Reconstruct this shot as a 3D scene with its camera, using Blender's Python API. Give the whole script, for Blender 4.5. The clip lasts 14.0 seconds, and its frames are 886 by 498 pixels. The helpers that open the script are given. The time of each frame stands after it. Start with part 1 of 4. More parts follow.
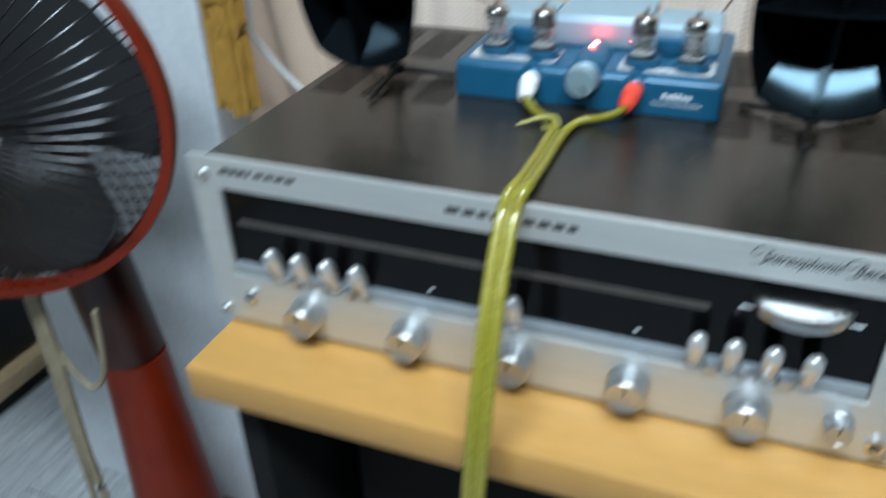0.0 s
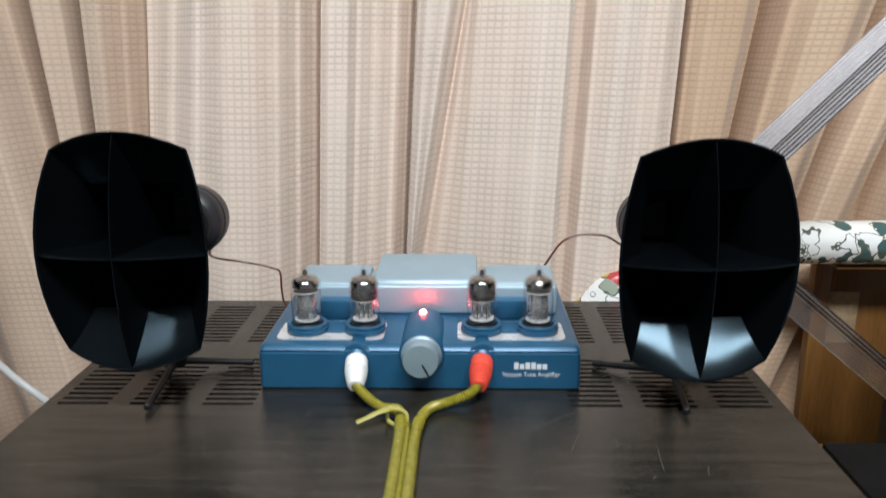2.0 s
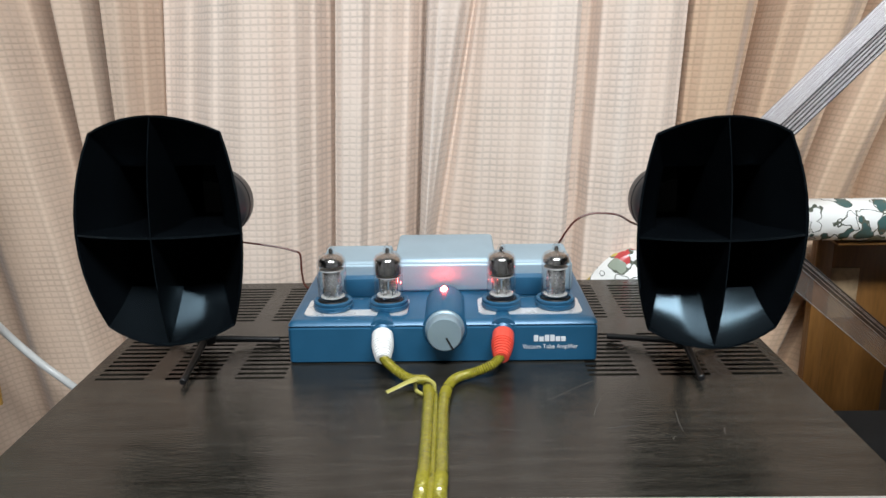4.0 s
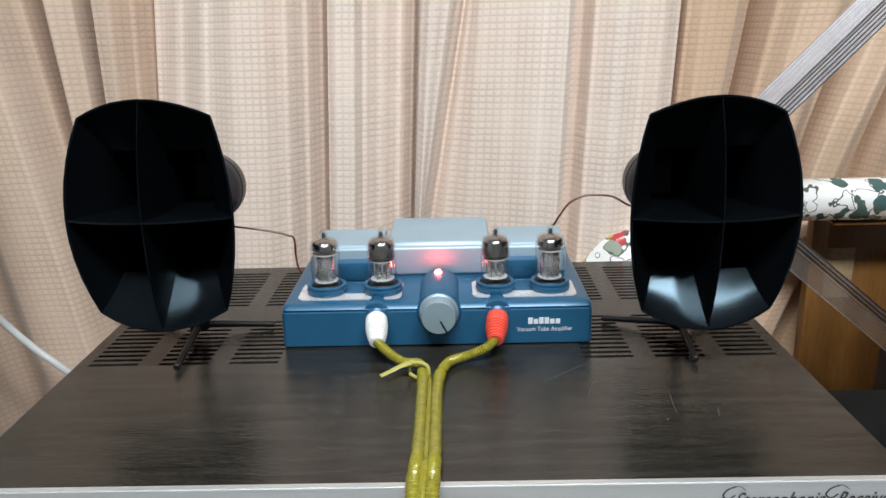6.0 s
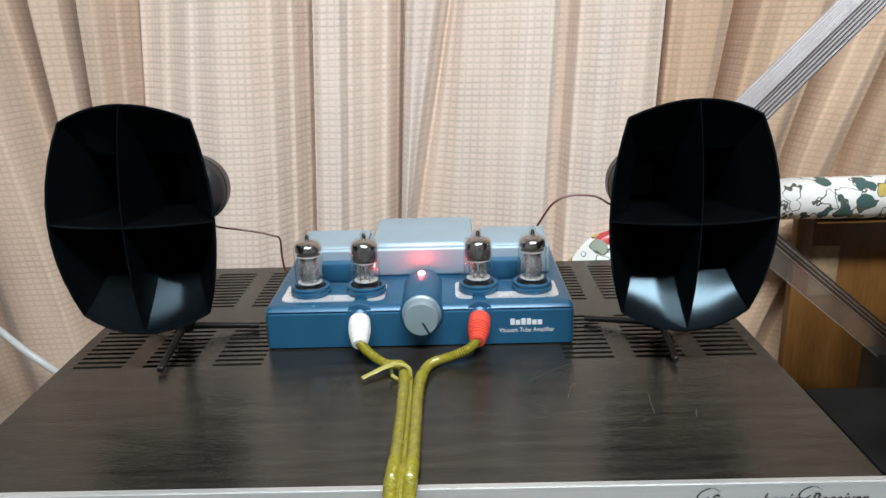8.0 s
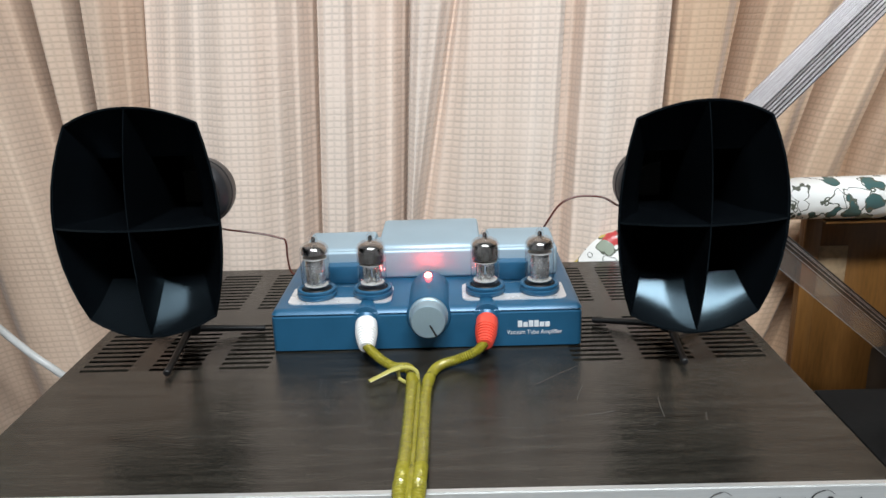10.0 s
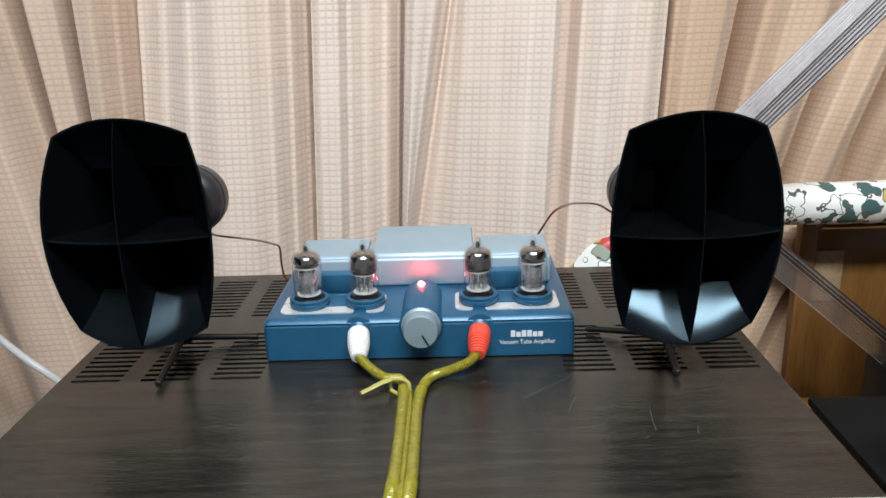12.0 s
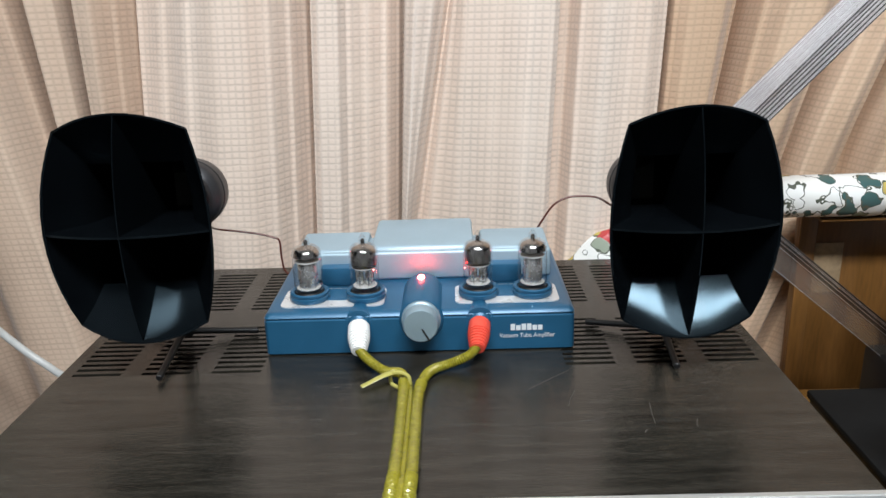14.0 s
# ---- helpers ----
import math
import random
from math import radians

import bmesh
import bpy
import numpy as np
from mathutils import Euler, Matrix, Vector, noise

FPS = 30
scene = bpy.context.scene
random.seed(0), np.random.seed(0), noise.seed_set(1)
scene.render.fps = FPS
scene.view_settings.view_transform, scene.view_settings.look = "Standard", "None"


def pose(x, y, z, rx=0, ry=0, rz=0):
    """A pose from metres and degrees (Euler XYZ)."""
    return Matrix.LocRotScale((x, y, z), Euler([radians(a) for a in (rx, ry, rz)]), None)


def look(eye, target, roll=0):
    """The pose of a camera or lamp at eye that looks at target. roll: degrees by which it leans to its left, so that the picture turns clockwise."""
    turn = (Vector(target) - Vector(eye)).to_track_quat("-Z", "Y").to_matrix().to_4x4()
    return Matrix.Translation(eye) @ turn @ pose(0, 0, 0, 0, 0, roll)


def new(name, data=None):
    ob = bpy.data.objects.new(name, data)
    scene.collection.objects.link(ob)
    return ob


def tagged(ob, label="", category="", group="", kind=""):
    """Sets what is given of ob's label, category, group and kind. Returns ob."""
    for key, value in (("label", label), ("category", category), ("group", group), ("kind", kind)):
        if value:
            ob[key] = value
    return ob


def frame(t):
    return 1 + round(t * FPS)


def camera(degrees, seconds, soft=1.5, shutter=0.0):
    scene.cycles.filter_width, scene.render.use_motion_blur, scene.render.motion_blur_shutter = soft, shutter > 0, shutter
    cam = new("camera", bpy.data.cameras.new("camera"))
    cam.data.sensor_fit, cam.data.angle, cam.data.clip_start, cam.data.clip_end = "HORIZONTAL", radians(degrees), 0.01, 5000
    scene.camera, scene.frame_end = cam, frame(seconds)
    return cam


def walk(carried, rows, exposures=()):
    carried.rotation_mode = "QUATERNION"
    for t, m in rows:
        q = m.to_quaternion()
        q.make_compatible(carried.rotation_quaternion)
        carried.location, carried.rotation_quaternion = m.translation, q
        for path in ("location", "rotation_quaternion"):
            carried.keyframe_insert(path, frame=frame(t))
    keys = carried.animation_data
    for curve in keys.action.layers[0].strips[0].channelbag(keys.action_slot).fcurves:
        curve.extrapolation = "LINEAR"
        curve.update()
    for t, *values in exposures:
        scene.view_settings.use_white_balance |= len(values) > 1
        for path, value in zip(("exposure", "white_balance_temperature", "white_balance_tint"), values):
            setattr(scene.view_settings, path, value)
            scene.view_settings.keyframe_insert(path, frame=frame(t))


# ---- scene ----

cam = camera(59.0, 14.0, shutter=0.6)
PATH = [
    (0, (0.108, -0.372, 1.01), (-0.533, 1.204, -0.041), -2.0),
    (0.1, (0.12, -0.358, 1.013), (-0.522, 1.243, 0.001), -2.7),
    (0.4, (0.1, -0.355, 1.024), (-0.322, 1.378, 0.119), -0.8),
    (0.5, (0.097, -0.34, 1.043), (-0.257, 1.375, 0.077), -0.6),
    (0.7, (0.098, -0.322, 1.037), (-0.171, 1.448, 0.145), -0.9),
    (1, (0.079, -0.295, 1.045), (-0.048, 1.518, 0.21), -1.2),
    (1.2, (0.058, -0.283, 1.035), (-0.022, 1.576, 0.301), -0.9),
    (1.5, (0.025, -0.272, 1.036), (-0.021, 1.636, 0.437), -0.5),
    (2, (0.03, -0.273, 0.997), (-0.024, 1.66, 0.488), -0.4),
    (2.5, (0.017, -0.29, 0.983), (-0.03, 1.647, 0.486), -0.3),
    (3, (0.011, -0.294, 0.988), (-0.032, 1.641, 0.486), -0.5),
    (5.5, (0.017, -0.291, 0.994), (-0.014, 1.628, 0.434), -1.4),
    (6, (0.016, -0.291, 0.992), (-0.016, 1.627, 0.425), -1.4),
    (6.5, (0.016, -0.291, 0.992), (-0.016, 1.625, 0.417), -1.4),
    (7, (0.019, -0.291, 0.992), (-0.008, 1.624, 0.417), -1.4),
    (7.5, (0.025, -0.292, 0.997), (0.001, 1.621, 0.413), -1.5),
    (10, (0.023, -0.289, 0.998), (-0.011, 1.623, 0.414), -1.8),
    (10.5, (0.022, -0.289, 0.998), (-0.015, 1.625, 0.419), -1.8),
    (11, (0.024, -0.286, 1.002), (-0.014, 1.627, 0.42), -1.8),
    (11.5, (0.026, -0.284, 1.008), (-0.012, 1.625, 0.413), -1.8),
    (12, (0.028, -0.284, 1.007), (-0.008, 1.623, 0.405), -1.8),
    (12.5, (0.027, -0.284, 1.008), (-0.004, 1.619, 0.393), -1.8),
    (13, (0.027, -0.283, 1.008), (-0.005, 1.618, 0.388), -1.8),
    (13.5, (0.028, -0.284, 1.009), (-0.007, 1.615, 0.382), -1.9),
    (14, (0.028, -0.284, 1.009), (-0.008, 1.616, 0.384), -1.9),
]
walk(cam, [(t, look(eye, target, roll)) for t, eye, target, roll in PATH],
     [(0.0, 0.0, 5650.0, 1.0), (0.5, 0.1, 6250.0, 4.0), (1.0, 0.0, 6500.0, 10.0), (1.5, -0.03, 6500.0, 10.0), (2.0, -0.13, 6500.0, 10.0), (2.5, -0.07, 6500.0, 10.0), (3.0, -0.02, 6500.0, 10.0), (14.0, 0.0, 6500.0, 10.0)])

# ---- light ----
world = bpy.data.worlds.new("world")
scene.world = world
world.use_nodes = True
world.node_tree.nodes["Background"].inputs[0].default_value = (0.9, 0.95, 1.0, 1)
world.node_tree.nodes["Background"].inputs[1].default_value = 0.05
LAMP_AT = (0.12, -0.80, 2.2)
lamp_data = bpy.data.lights.new("ceiling_lamp_light", "AREA")
lamp_data.shape, lamp_data.size, lamp_data.size_y, lamp_data.energy = "RECTANGLE", 1.2, 0.26, 57.0
lamp_data.color = (0.925, 0.985, 1.03)
lamp_ob = new("ceiling_lamp_light", lamp_data)
lamp_ob.matrix_world = pose(LAMP_AT[0], LAMP_AT[1], LAMP_AT[2])
scene.view_settings.exposure = 0.0


# ---- materials ----
def nodes_of(name):
    m = bpy.data.materials.new(name)
    m.use_nodes = True
    return m, m.node_tree, m.node_tree.nodes["Principled BSDF"]


def mat(name, base, rough=0.5, metal=0.0, vary=0.15, scale=40.0, fine=400.0, bump=0.05, stretch=(1, 1, 1), coat=0.0, spec=0.5, rough_vary=0.12):
    """A painted, moulded or metal surface with mottling at two scales, uneven gloss and fine relief."""
    m, t, p = nodes_of(name)
    n, l = t.nodes, t.links
    co = n.new("ShaderNodeTexCoord")
    mp = n.new("ShaderNodeMapping")
    mp.inputs["Scale"].default_value = stretch
    l.new(co.outputs["Object"], mp.inputs["Vector"])
    big, small = n.new("ShaderNodeTexNoise"), n.new("ShaderNodeTexNoise")
    for tex, s in ((big, scale), (small, fine)):
        tex.inputs["Scale"].default_value = s
        tex.inputs["Detail"].default_value = 5
        l.new(mp.outputs["Vector"], tex.inputs["Vector"])
    both = n.new("ShaderNodeMix")
    both.inputs["Factor"].default_value = 0.45
    l.new(big.outputs["Fac"], both.inputs["A"])
    l.new(small.outputs["Fac"], both.inputs["B"])
    ramp = n.new("ShaderNodeValToRGB")
    lo, hi = 1 - vary * 2, 1 + vary * 2
    ramp.color_ramp.elements[0].position, ramp.color_ramp.elements[1].position = 0.25, 0.75
    ramp.color_ramp.elements[0].color = (*[max(c * lo, 0) for c in base], 1)
    ramp.color_ramp.elements[1].color = (*[min(c * hi, 1) for c in base], 1)
    l.new(both.outputs["Result"], ramp.inputs["Fac"])
    l.new(ramp.outputs["Color"], p.inputs["Base Color"])
    rr = n.new("ShaderNodeMapRange")
    rr.inputs["To Min"].default_value, rr.inputs["To Max"].default_value = max(rough - rough_vary, 0.03), min(rough + rough_vary, 1)
    l.new(big.outputs["Fac"], rr.inputs["Value"])
    l.new(rr.outputs["Result"], p.inputs["Roughness"])
    p.inputs["Metallic"].default_value = metal
    p.inputs["Coat Weight"].default_value = coat
    p.inputs["Specular IOR Level"].default_value = spec
    if bump:
        b = n.new("ShaderNodeBump")
        b.inputs["Strength"].default_value, b.inputs["Distance"].default_value = bump, 0.001
        l.new(small.outputs["Fac"], b.inputs["Height"])
        l.new(b.outputs["Normal"], p.inputs["Normal"])
    return m


def glow(name, color, strength):
    m, t, p = nodes_of(name)
    p.inputs["Base Color"].default_value = (*color, 1)
    p.inputs["Emission Color"].default_value = (*color, 1)
    p.inputs["Emission Strength"].default_value = strength
    return m


def clear(name, tint=(1, 1, 1), rough=0.03, ior=1.5, body=0.0):
    """Thin clear sheet or bulb: see-through with a gloss that rises at grazing angles; body gives a milky share."""
    m, t, p = nodes_of(name)
    n, l = t.nodes, t.links
    out = n["Material Output"]
    see, gloss, mix, fr = n.new("ShaderNodeBsdfTransparent"), n.new("ShaderNodeBsdfGlossy"), n.new("ShaderNodeMixShader"), n.new("ShaderNodeLayerWeight")
    see.inputs["Color"].default_value = (*tint, 1)
    gloss.inputs["Roughness"].default_value = rough
    fr.inputs["Blend"].default_value = 0.5
    power, share = n.new("ShaderNodeMath"), n.new("ShaderNodeMath")
    power.operation, share.operation = "POWER", "MULTIPLY_ADD"
    power.inputs[1].default_value = 3.0
    share.inputs[1].default_value, share.inputs[2].default_value = 0.8, ((ior - 1) / (ior + 1)) ** 2 * 1.6
    l.new(fr.outputs["Facing"], power.inputs[0])
    l.new(power.outputs["Value"], share.inputs[0])
    l.new(share.outputs["Value"], mix.inputs["Fac"])
    l.new(see.outputs["BSDF"], mix.inputs[1])
    l.new(gloss.outputs["BSDF"], mix.inputs[2])
    last = mix
    if body:
        last = n.new("ShaderNodeMixShader")
        last.inputs["Fac"].default_value = body
        p.inputs["Base Color"].default_value = (*tint, 1)
        p.inputs["Roughness"].default_value = 0.3
        l.new(mix.outputs["Shader"], last.inputs[1])
        l.new(p.outputs["BSDF"], last.inputs[2])
    l.new(last.outputs["Shader"], out.inputs["Surface"])
    return m


def curtain_cloth(name, shade, light):
    """Peach waffle-weave cloth: ribs both ways, slubs along the threads, faint broad stripes."""
    m, t, p = nodes_of(name)
    n, l = t.nodes, t.links
    uv = n.new("ShaderNodeTexCoord")
    lines = []
    for axis, s in (("X", 52.0), ("Y", 60.0)):
        w, thin = n.new("ShaderNodeTexWave"), n.new("ShaderNodeMath")
        w.bands_direction = axis
        w.inputs["Scale"].default_value = s
        w.inputs["Distortion"].default_value = 0.8
        w.inputs["Detail"].default_value = 2
        w.inputs["Detail Scale"].default_value = 1.6
        thin.operation, thin.inputs[1].default_value = "POWER", 3.0
        l.new(uv.outputs["UV"], w.inputs["Vector"])
        l.new(w.outputs["Fac"], thin.inputs[0])
        lines.append(thin)
    faint, grid, weave = n.new("ShaderNodeMath"), n.new("ShaderNodeMath"), n.new("ShaderNodeMath")
    faint.operation, faint.inputs[1].default_value = "MULTIPLY", 0.7
    grid.operation, weave.operation, weave.inputs[0].default_value = "MAXIMUM", "SUBTRACT", 1.0
    l.new(lines[0].outputs["Value"], faint.inputs[0])
    l.new(faint.outputs["Value"], grid.inputs[0])
    l.new(lines[1].outputs["Value"], grid.inputs[1])
    l.new(grid.outputs["Value"], weave.inputs[1])
    stripe = n.new("ShaderNodeTexNoise")
    smap = n.new("ShaderNodeMapping")
    smap.inputs["Scale"].default_value = (14, 0.6, 1)
    l.new(uv.outputs["UV"], smap.inputs["Vector"])
    l.new(smap.outputs["Vector"], stripe.inputs["Vector"])
    stripe.inputs["Scale"].default_value, stripe.inputs["Detail"].default_value = 1.0, 4
    col = n.new("ShaderNodeValToRGB")
    col.color_ramp.elements[0].position, col.color_ramp.elements[1].position = 0.3, 0.72
    col.color_ramp.elements[0].color = (*shade, 1)
    col.color_ramp.elements[1].color = (*light, 1)
    l.new(stripe.outputs["Fac"], col.inputs["Fac"])
    mix = n.new("ShaderNodeMix")
    mix.data_type = "RGBA"
    mix.blend_type = "MULTIPLY"
    patchy, fade = n.new("ShaderNodeTexNoise"), n.new("ShaderNodeMapRange")
    patchy.inputs["Scale"].default_value, patchy.inputs["Detail"].default_value = 26.0, 3
    fade.inputs["From Min"].default_value, fade.inputs["From Max"].default_value = 0.3, 0.7
    fade.inputs["To Min"].default_value, fade.inputs["To Max"].default_value = 0.09, 0.25
    l.new(uv.outputs["UV"], patchy.inputs["Vector"])
    l.new(patchy.outputs["Fac"], fade.inputs["Value"])
    l.new(fade.outputs["Result"], mix.inputs["Factor"])
    l.new(col.outputs["Color"], mix.inputs["A"])
    l.new(weave.outputs["Value"], mix.inputs["B"])
    l.new(mix.outputs["Result"], p.inputs["Base Color"])
    p.inputs["Roughness"].default_value = 0.85
    p.inputs["Sheen Weight"].default_value = 0.25
    b = n.new("ShaderNodeBump")
    b.inputs["Strength"].default_value, b.inputs["Distance"].default_value = 0.15, 0.0012
    l.new(weave.outputs["Value"], b.inputs["Height"])
    l.new(b.outputs["Normal"], p.inputs["Normal"])
    return m


def floral_cloth(name, scale, red=0.07):
    """Glossy white oilcloth printed with dark-edged leaves and red, yellow and white blossoms."""
    m, t, p = nodes_of(name)
    n, l = t.nodes, t.links
    co = n.new("ShaderNodeTexCoord")
    warp = n.new("ShaderNodeTexNoise")
    warp.inputs["Scale"].default_value = scale * 0.8
    l.new(co.outputs["Object"], warp.inputs["Vector"])
    add = n.new("ShaderNodeVectorMath")
    add.operation = "MULTIPLY_ADD"
    add.inputs[1].default_value = (0.035, 0.035, 0.035)
    l.new(warp.outputs["Color"], add.inputs[0])
    l.new(co.outputs["Object"], add.inputs[2])
    vor = n.new("ShaderNodeTexVoronoi")
    vor.inputs["Scale"].default_value = scale
    l.new(add.outputs["Vector"], vor.inputs["Vector"])
    split = n.new("ShaderNodeSeparateColor")
    l.new(vor.outputs["Color"], split.inputs["Color"])
    kinds = n.new("ShaderNodeValToRGB")
    kinds.color_ramp.interpolation = "CONSTANT"
    e = kinds.color_ramp.elements
    e[0].color, e[1].position, e[1].color = (0.055, 0.115, 0.11, 1), 0.15, (0.8, 0.8, 0.78, 1)
    for pos, c in ((0.42, (0.30, 0.34, 0.27, 1)), (0.50, (0.76, 0.75, 0.72, 1)), (0.90 - red, (0.50, 0.06, 0.06, 1)), (0.90, (0.55, 0.42, 0.12, 1)), (0.94, (0.8, 0.8, 0.78, 1))):
        x = e.new(pos)
        x.color = c
    l.new(split.outputs["Red"], kinds.inputs["Fac"])
    shape = n.new("ShaderNodeValToRGB")
    shape.color_ramp.interpolation = "CONSTANT"
    s = shape.color_ramp.elements
    s[0].color, s[1].position, s[1].color = (0, 0, 0, 1), 0.46, (0.5, 0.5, 0.5, 1)
    x = s.new(0.53)
    x.color = (1, 1, 1, 1)
    l.new(vor.outputs["Distance"], shape.inputs["Fac"])
    first = n.new("ShaderNodeMix")
    first.data_type = "RGBA"
    first.inputs["B"].default_value = (0.8, 0.8, 0.77, 1)
    gt = n.new("ShaderNodeMath")
    gt.operation = "GREATER_THAN"
    gt.inputs[1].default_value = 0.75
    l.new(shape.outputs["Color"], gt.inputs[0])
    l.new(gt.outputs["Value"], first.inputs["Factor"])
    l.new(kinds.outputs["Color"], first.inputs["A"])
    band = n.new("ShaderNodeMath")
    band.operation = "COMPARE"
    band.inputs[1].default_value, band.inputs[2].default_value = 0.5, 0.1
    l.new(shape.outputs["Color"], band.inputs[0])
    edge = n.new("ShaderNodeMix")
    edge.data_type = "RGBA"
    edge.inputs["B"].default_value = (0.10, 0.11, 0.085, 1)
    l.new(band.outputs["Value"], edge.inputs["Factor"])
    l.new(first.outputs["Result"], edge.inputs["A"])
    l.new(edge.outputs["Result"], p.inputs["Base Color"])
    p.inputs["Roughness"].default_value = 0.22
    wr = n.new("ShaderNodeTexNoise")
    wr.inputs["Scale"].default_value = 60
    l.new(co.outputs["Object"], wr.inputs["Vector"])
    b = n.new("ShaderNodeBump")
    b.inputs["Strength"].default_value, b.inputs["Distance"].default_value = 0.4, 0.004
    l.new(wr.outputs["Fac"], b.inputs["Height"])
    l.new(b.outputs["Normal"], p.inputs["Normal"])
    return m


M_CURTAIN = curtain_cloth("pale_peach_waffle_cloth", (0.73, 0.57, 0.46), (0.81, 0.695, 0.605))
# side panels: darker copies of the cloth, their shade put into the tones
M_CURTAIN_SHADE = curtain_cloth("shaded_waffle_cloth", (0.51, 0.36, 0.26), (0.64, 0.495, 0.385))
M_CURTAIN_WARMSHADE = curtain_cloth("warm_shaded_waffle_cloth", (0.53, 0.335, 0.20), (0.70, 0.525, 0.385))
M_WALL = mat("white_wall_paint", (0.60, 0.63, 0.66), 0.8, vary=0.08, scale=9, fine=150, bump=0.15)
M_UNSEENWALL = mat("unseen_wall_grey", (0.40, 0.40, 0.40), 0.8, vary=0.06, scale=6, fine=150, bump=0.15)
M_CEIL = mat("ceiling_paint", (0.55, 0.55, 0.55), 0.9, vary=0.03, scale=5, fine=100, bump=0.1)
M_FLOOR = mat("grey_floorboard", (0.36, 0.37, 0.38), 0.5, vary=0.25, scale=8, fine=60, bump=0.2, stretch=(9, 0.7, 1))
M_TAN = mat("tan_skirting_wood", (0.5, 0.36, 0.2), 0.5, vary=0.15, scale=10, fine=90, stretch=(6, 1, 6))
M_VINYL = mat("dark_walnut_vinyl", (0.020, 0.018, 0.0145), 0.115, vary=0.50, scale=60, fine=420, bump=0.22, stretch=(0.3, 3.0, 1), rough_vary=0.06, spec=0.44)
M_BLACKIN = mat("black_chassis", (0.006, 0.006, 0.006), 0.7, vary=0.1)
M_SILVER = mat("brushed_aluminium", (0.62, 0.63, 0.62), 0.43, 0.72, vary=0.06, scale=30, fine=300, bump=0.12, stretch=(0.3, 4, 8))
M_KNOB = mat("turned_aluminium", (0.56, 0.565, 0.57), 0.33, 0.95, vary=0.10, scale=60, fine=500, bump=0.04)
M_WHEEL = mat("bright_turned_metal", (0.56, 0.56, 0.56), 0.24, 1.0, vary=0.12, scale=60, fine=500, bump=0.06)
M_SATIN = mat("satin_steel", (0.66, 0.66, 0.66), 0.36, 0.75, vary=0.06, scale=90, fine=600, bump=0.03)
M_CHROME = mat("polished_metal", (0.75, 0.75, 0.75), 0.12, 1.0, vary=0.04, bump=0.0, rough_vary=0.05)
M_DIAL = mat("black_dial_glass", (0.002, 0.002, 0.0025), 0.12, vary=0.2, bump=0.0, rough_vary=0.05, spec=0.22)
M_DIALGREY = mat("dial_grey_strip", (0.30, 0.33, 0.36), 0.35, 0.3, vary=0.1)
M_SHELF = mat("orange_beech_laminate", (0.44, 0.235, 0.060), 0.45, vary=0.08, scale=15, fine=120, bump=0.06, stretch=(0.5, 5, 5))
M_PANEL = mat("orange_brown_wood", (0.145, 0.066, 0.017), 0.32, vary=0.25, scale=9, fine=80, bump=0.1, stretch=(5, 5, 0.6))
M_BLUE = mat("metallic_blue_plastic", (0.016, 0.098, 0.19), 0.36, 0.2, vary=0.06, scale=60, fine=1500, bump=0.06, spec=0.6, rough_vary=0.06)
M_COVER = mat("pale_blue_metal", (0.34, 0.45, 0.52), 0.48, 0.4, vary=0.05, scale=40, fine=1500, bump=0.05, rough_vary=0.05)
M_PLATE = mat("silver_plate", (0.66, 0.66, 0.66), 0.3, 0.35, vary=0.06, scale=80, fine=600, bump=0.02)
M_KNOBBLUE = mat("grey_blue_knob", (0.30, 0.40, 0.46), 0.4, 0.5, vary=0.04, scale=60, fine=900, bump=0.03)
M_PRINT = mat("pale_print", (0.62, 0.66, 0.68), 0.6, vary=0.04, bump=0.0)
M_INK = mat("black_print", (0.012, 0.012, 0.012), 0.6, vary=0.1, bump=0.0)
M_PATCH = mat("pale_tan_patch", (0.27, 0.19, 0.11), 0.7, vary=0.25, scale=30, fine=200, bump=0.1)
M_BOXBLACK = mat("dull_black_board", (0.005, 0.005, 0.005), 0.75, vary=0.3, scale=25, fine=200, spec=0.2)
M_GLASS = clear("tube_glass", (0.985, 0.985, 0.985), ior=1.5)
M_GETTER = mat("dark_getter_mirror", (0.36, 0.345, 0.335), 0.2, 1.0, vary=0.3, scale=200, fine=600, bump=0.0)
M_ANODE = mat("grey_anode_metal", (0.58, 0.58, 0.58), 0.26, 0.85, vary=0.12, scale=200, fine=900, bump=0.05)
M_MICA = mat("white_mica", (0.5, 0.5, 0.48), 0.5, vary=0.1, scale=200)
M_HORN = mat("glossy_black_plastic", (0.0022, 0.0030, 0.0038), 0.11, vary=0.15, scale=30, fine=700, bump=0.012, rough_vary=0.02, spec=0.23)
# blue of the reflected room is put into the gloss tint
M_HORN.node_tree.nodes["Principled BSDF"].inputs["Specular Tint"].default_value = (0.58, 0.84, 1.0, 1)
M_DRIVER = mat("satin_black_metal", (0.03, 0.03, 0.032), 0.35, 0.3, vary=0.12, scale=60, fine=700, bump=0.03)
M_MATTEBLACK = mat("matt_black_plastic", (0.007, 0.007, 0.0075), 0.5, vary=0.2, scale=40, fine=500, spec=0.35)
M_CABLE = mat("olive_yellow_pvc", (0.255, 0.225, 0.018), 0.22, 0.15, vary=0.22, scale=350, fine=900, bump=0.5, coat=0.6)
M_TIE = mat("yellow_nylon", (0.38, 0.345, 0.09), 0.35, vary=0.08)
M_WHITEPLUG = mat("white_rubber", (0.8, 0.8, 0.78), 0.45, vary=0.04)
M_REDPLUG = mat("red_rubber", (0.72, 0.075, 0.045), 0.42, vary=0.08)
M_WIRE = mat("brown_wire", (0.10, 0.022, 0.012), 0.4, vary=0.2)
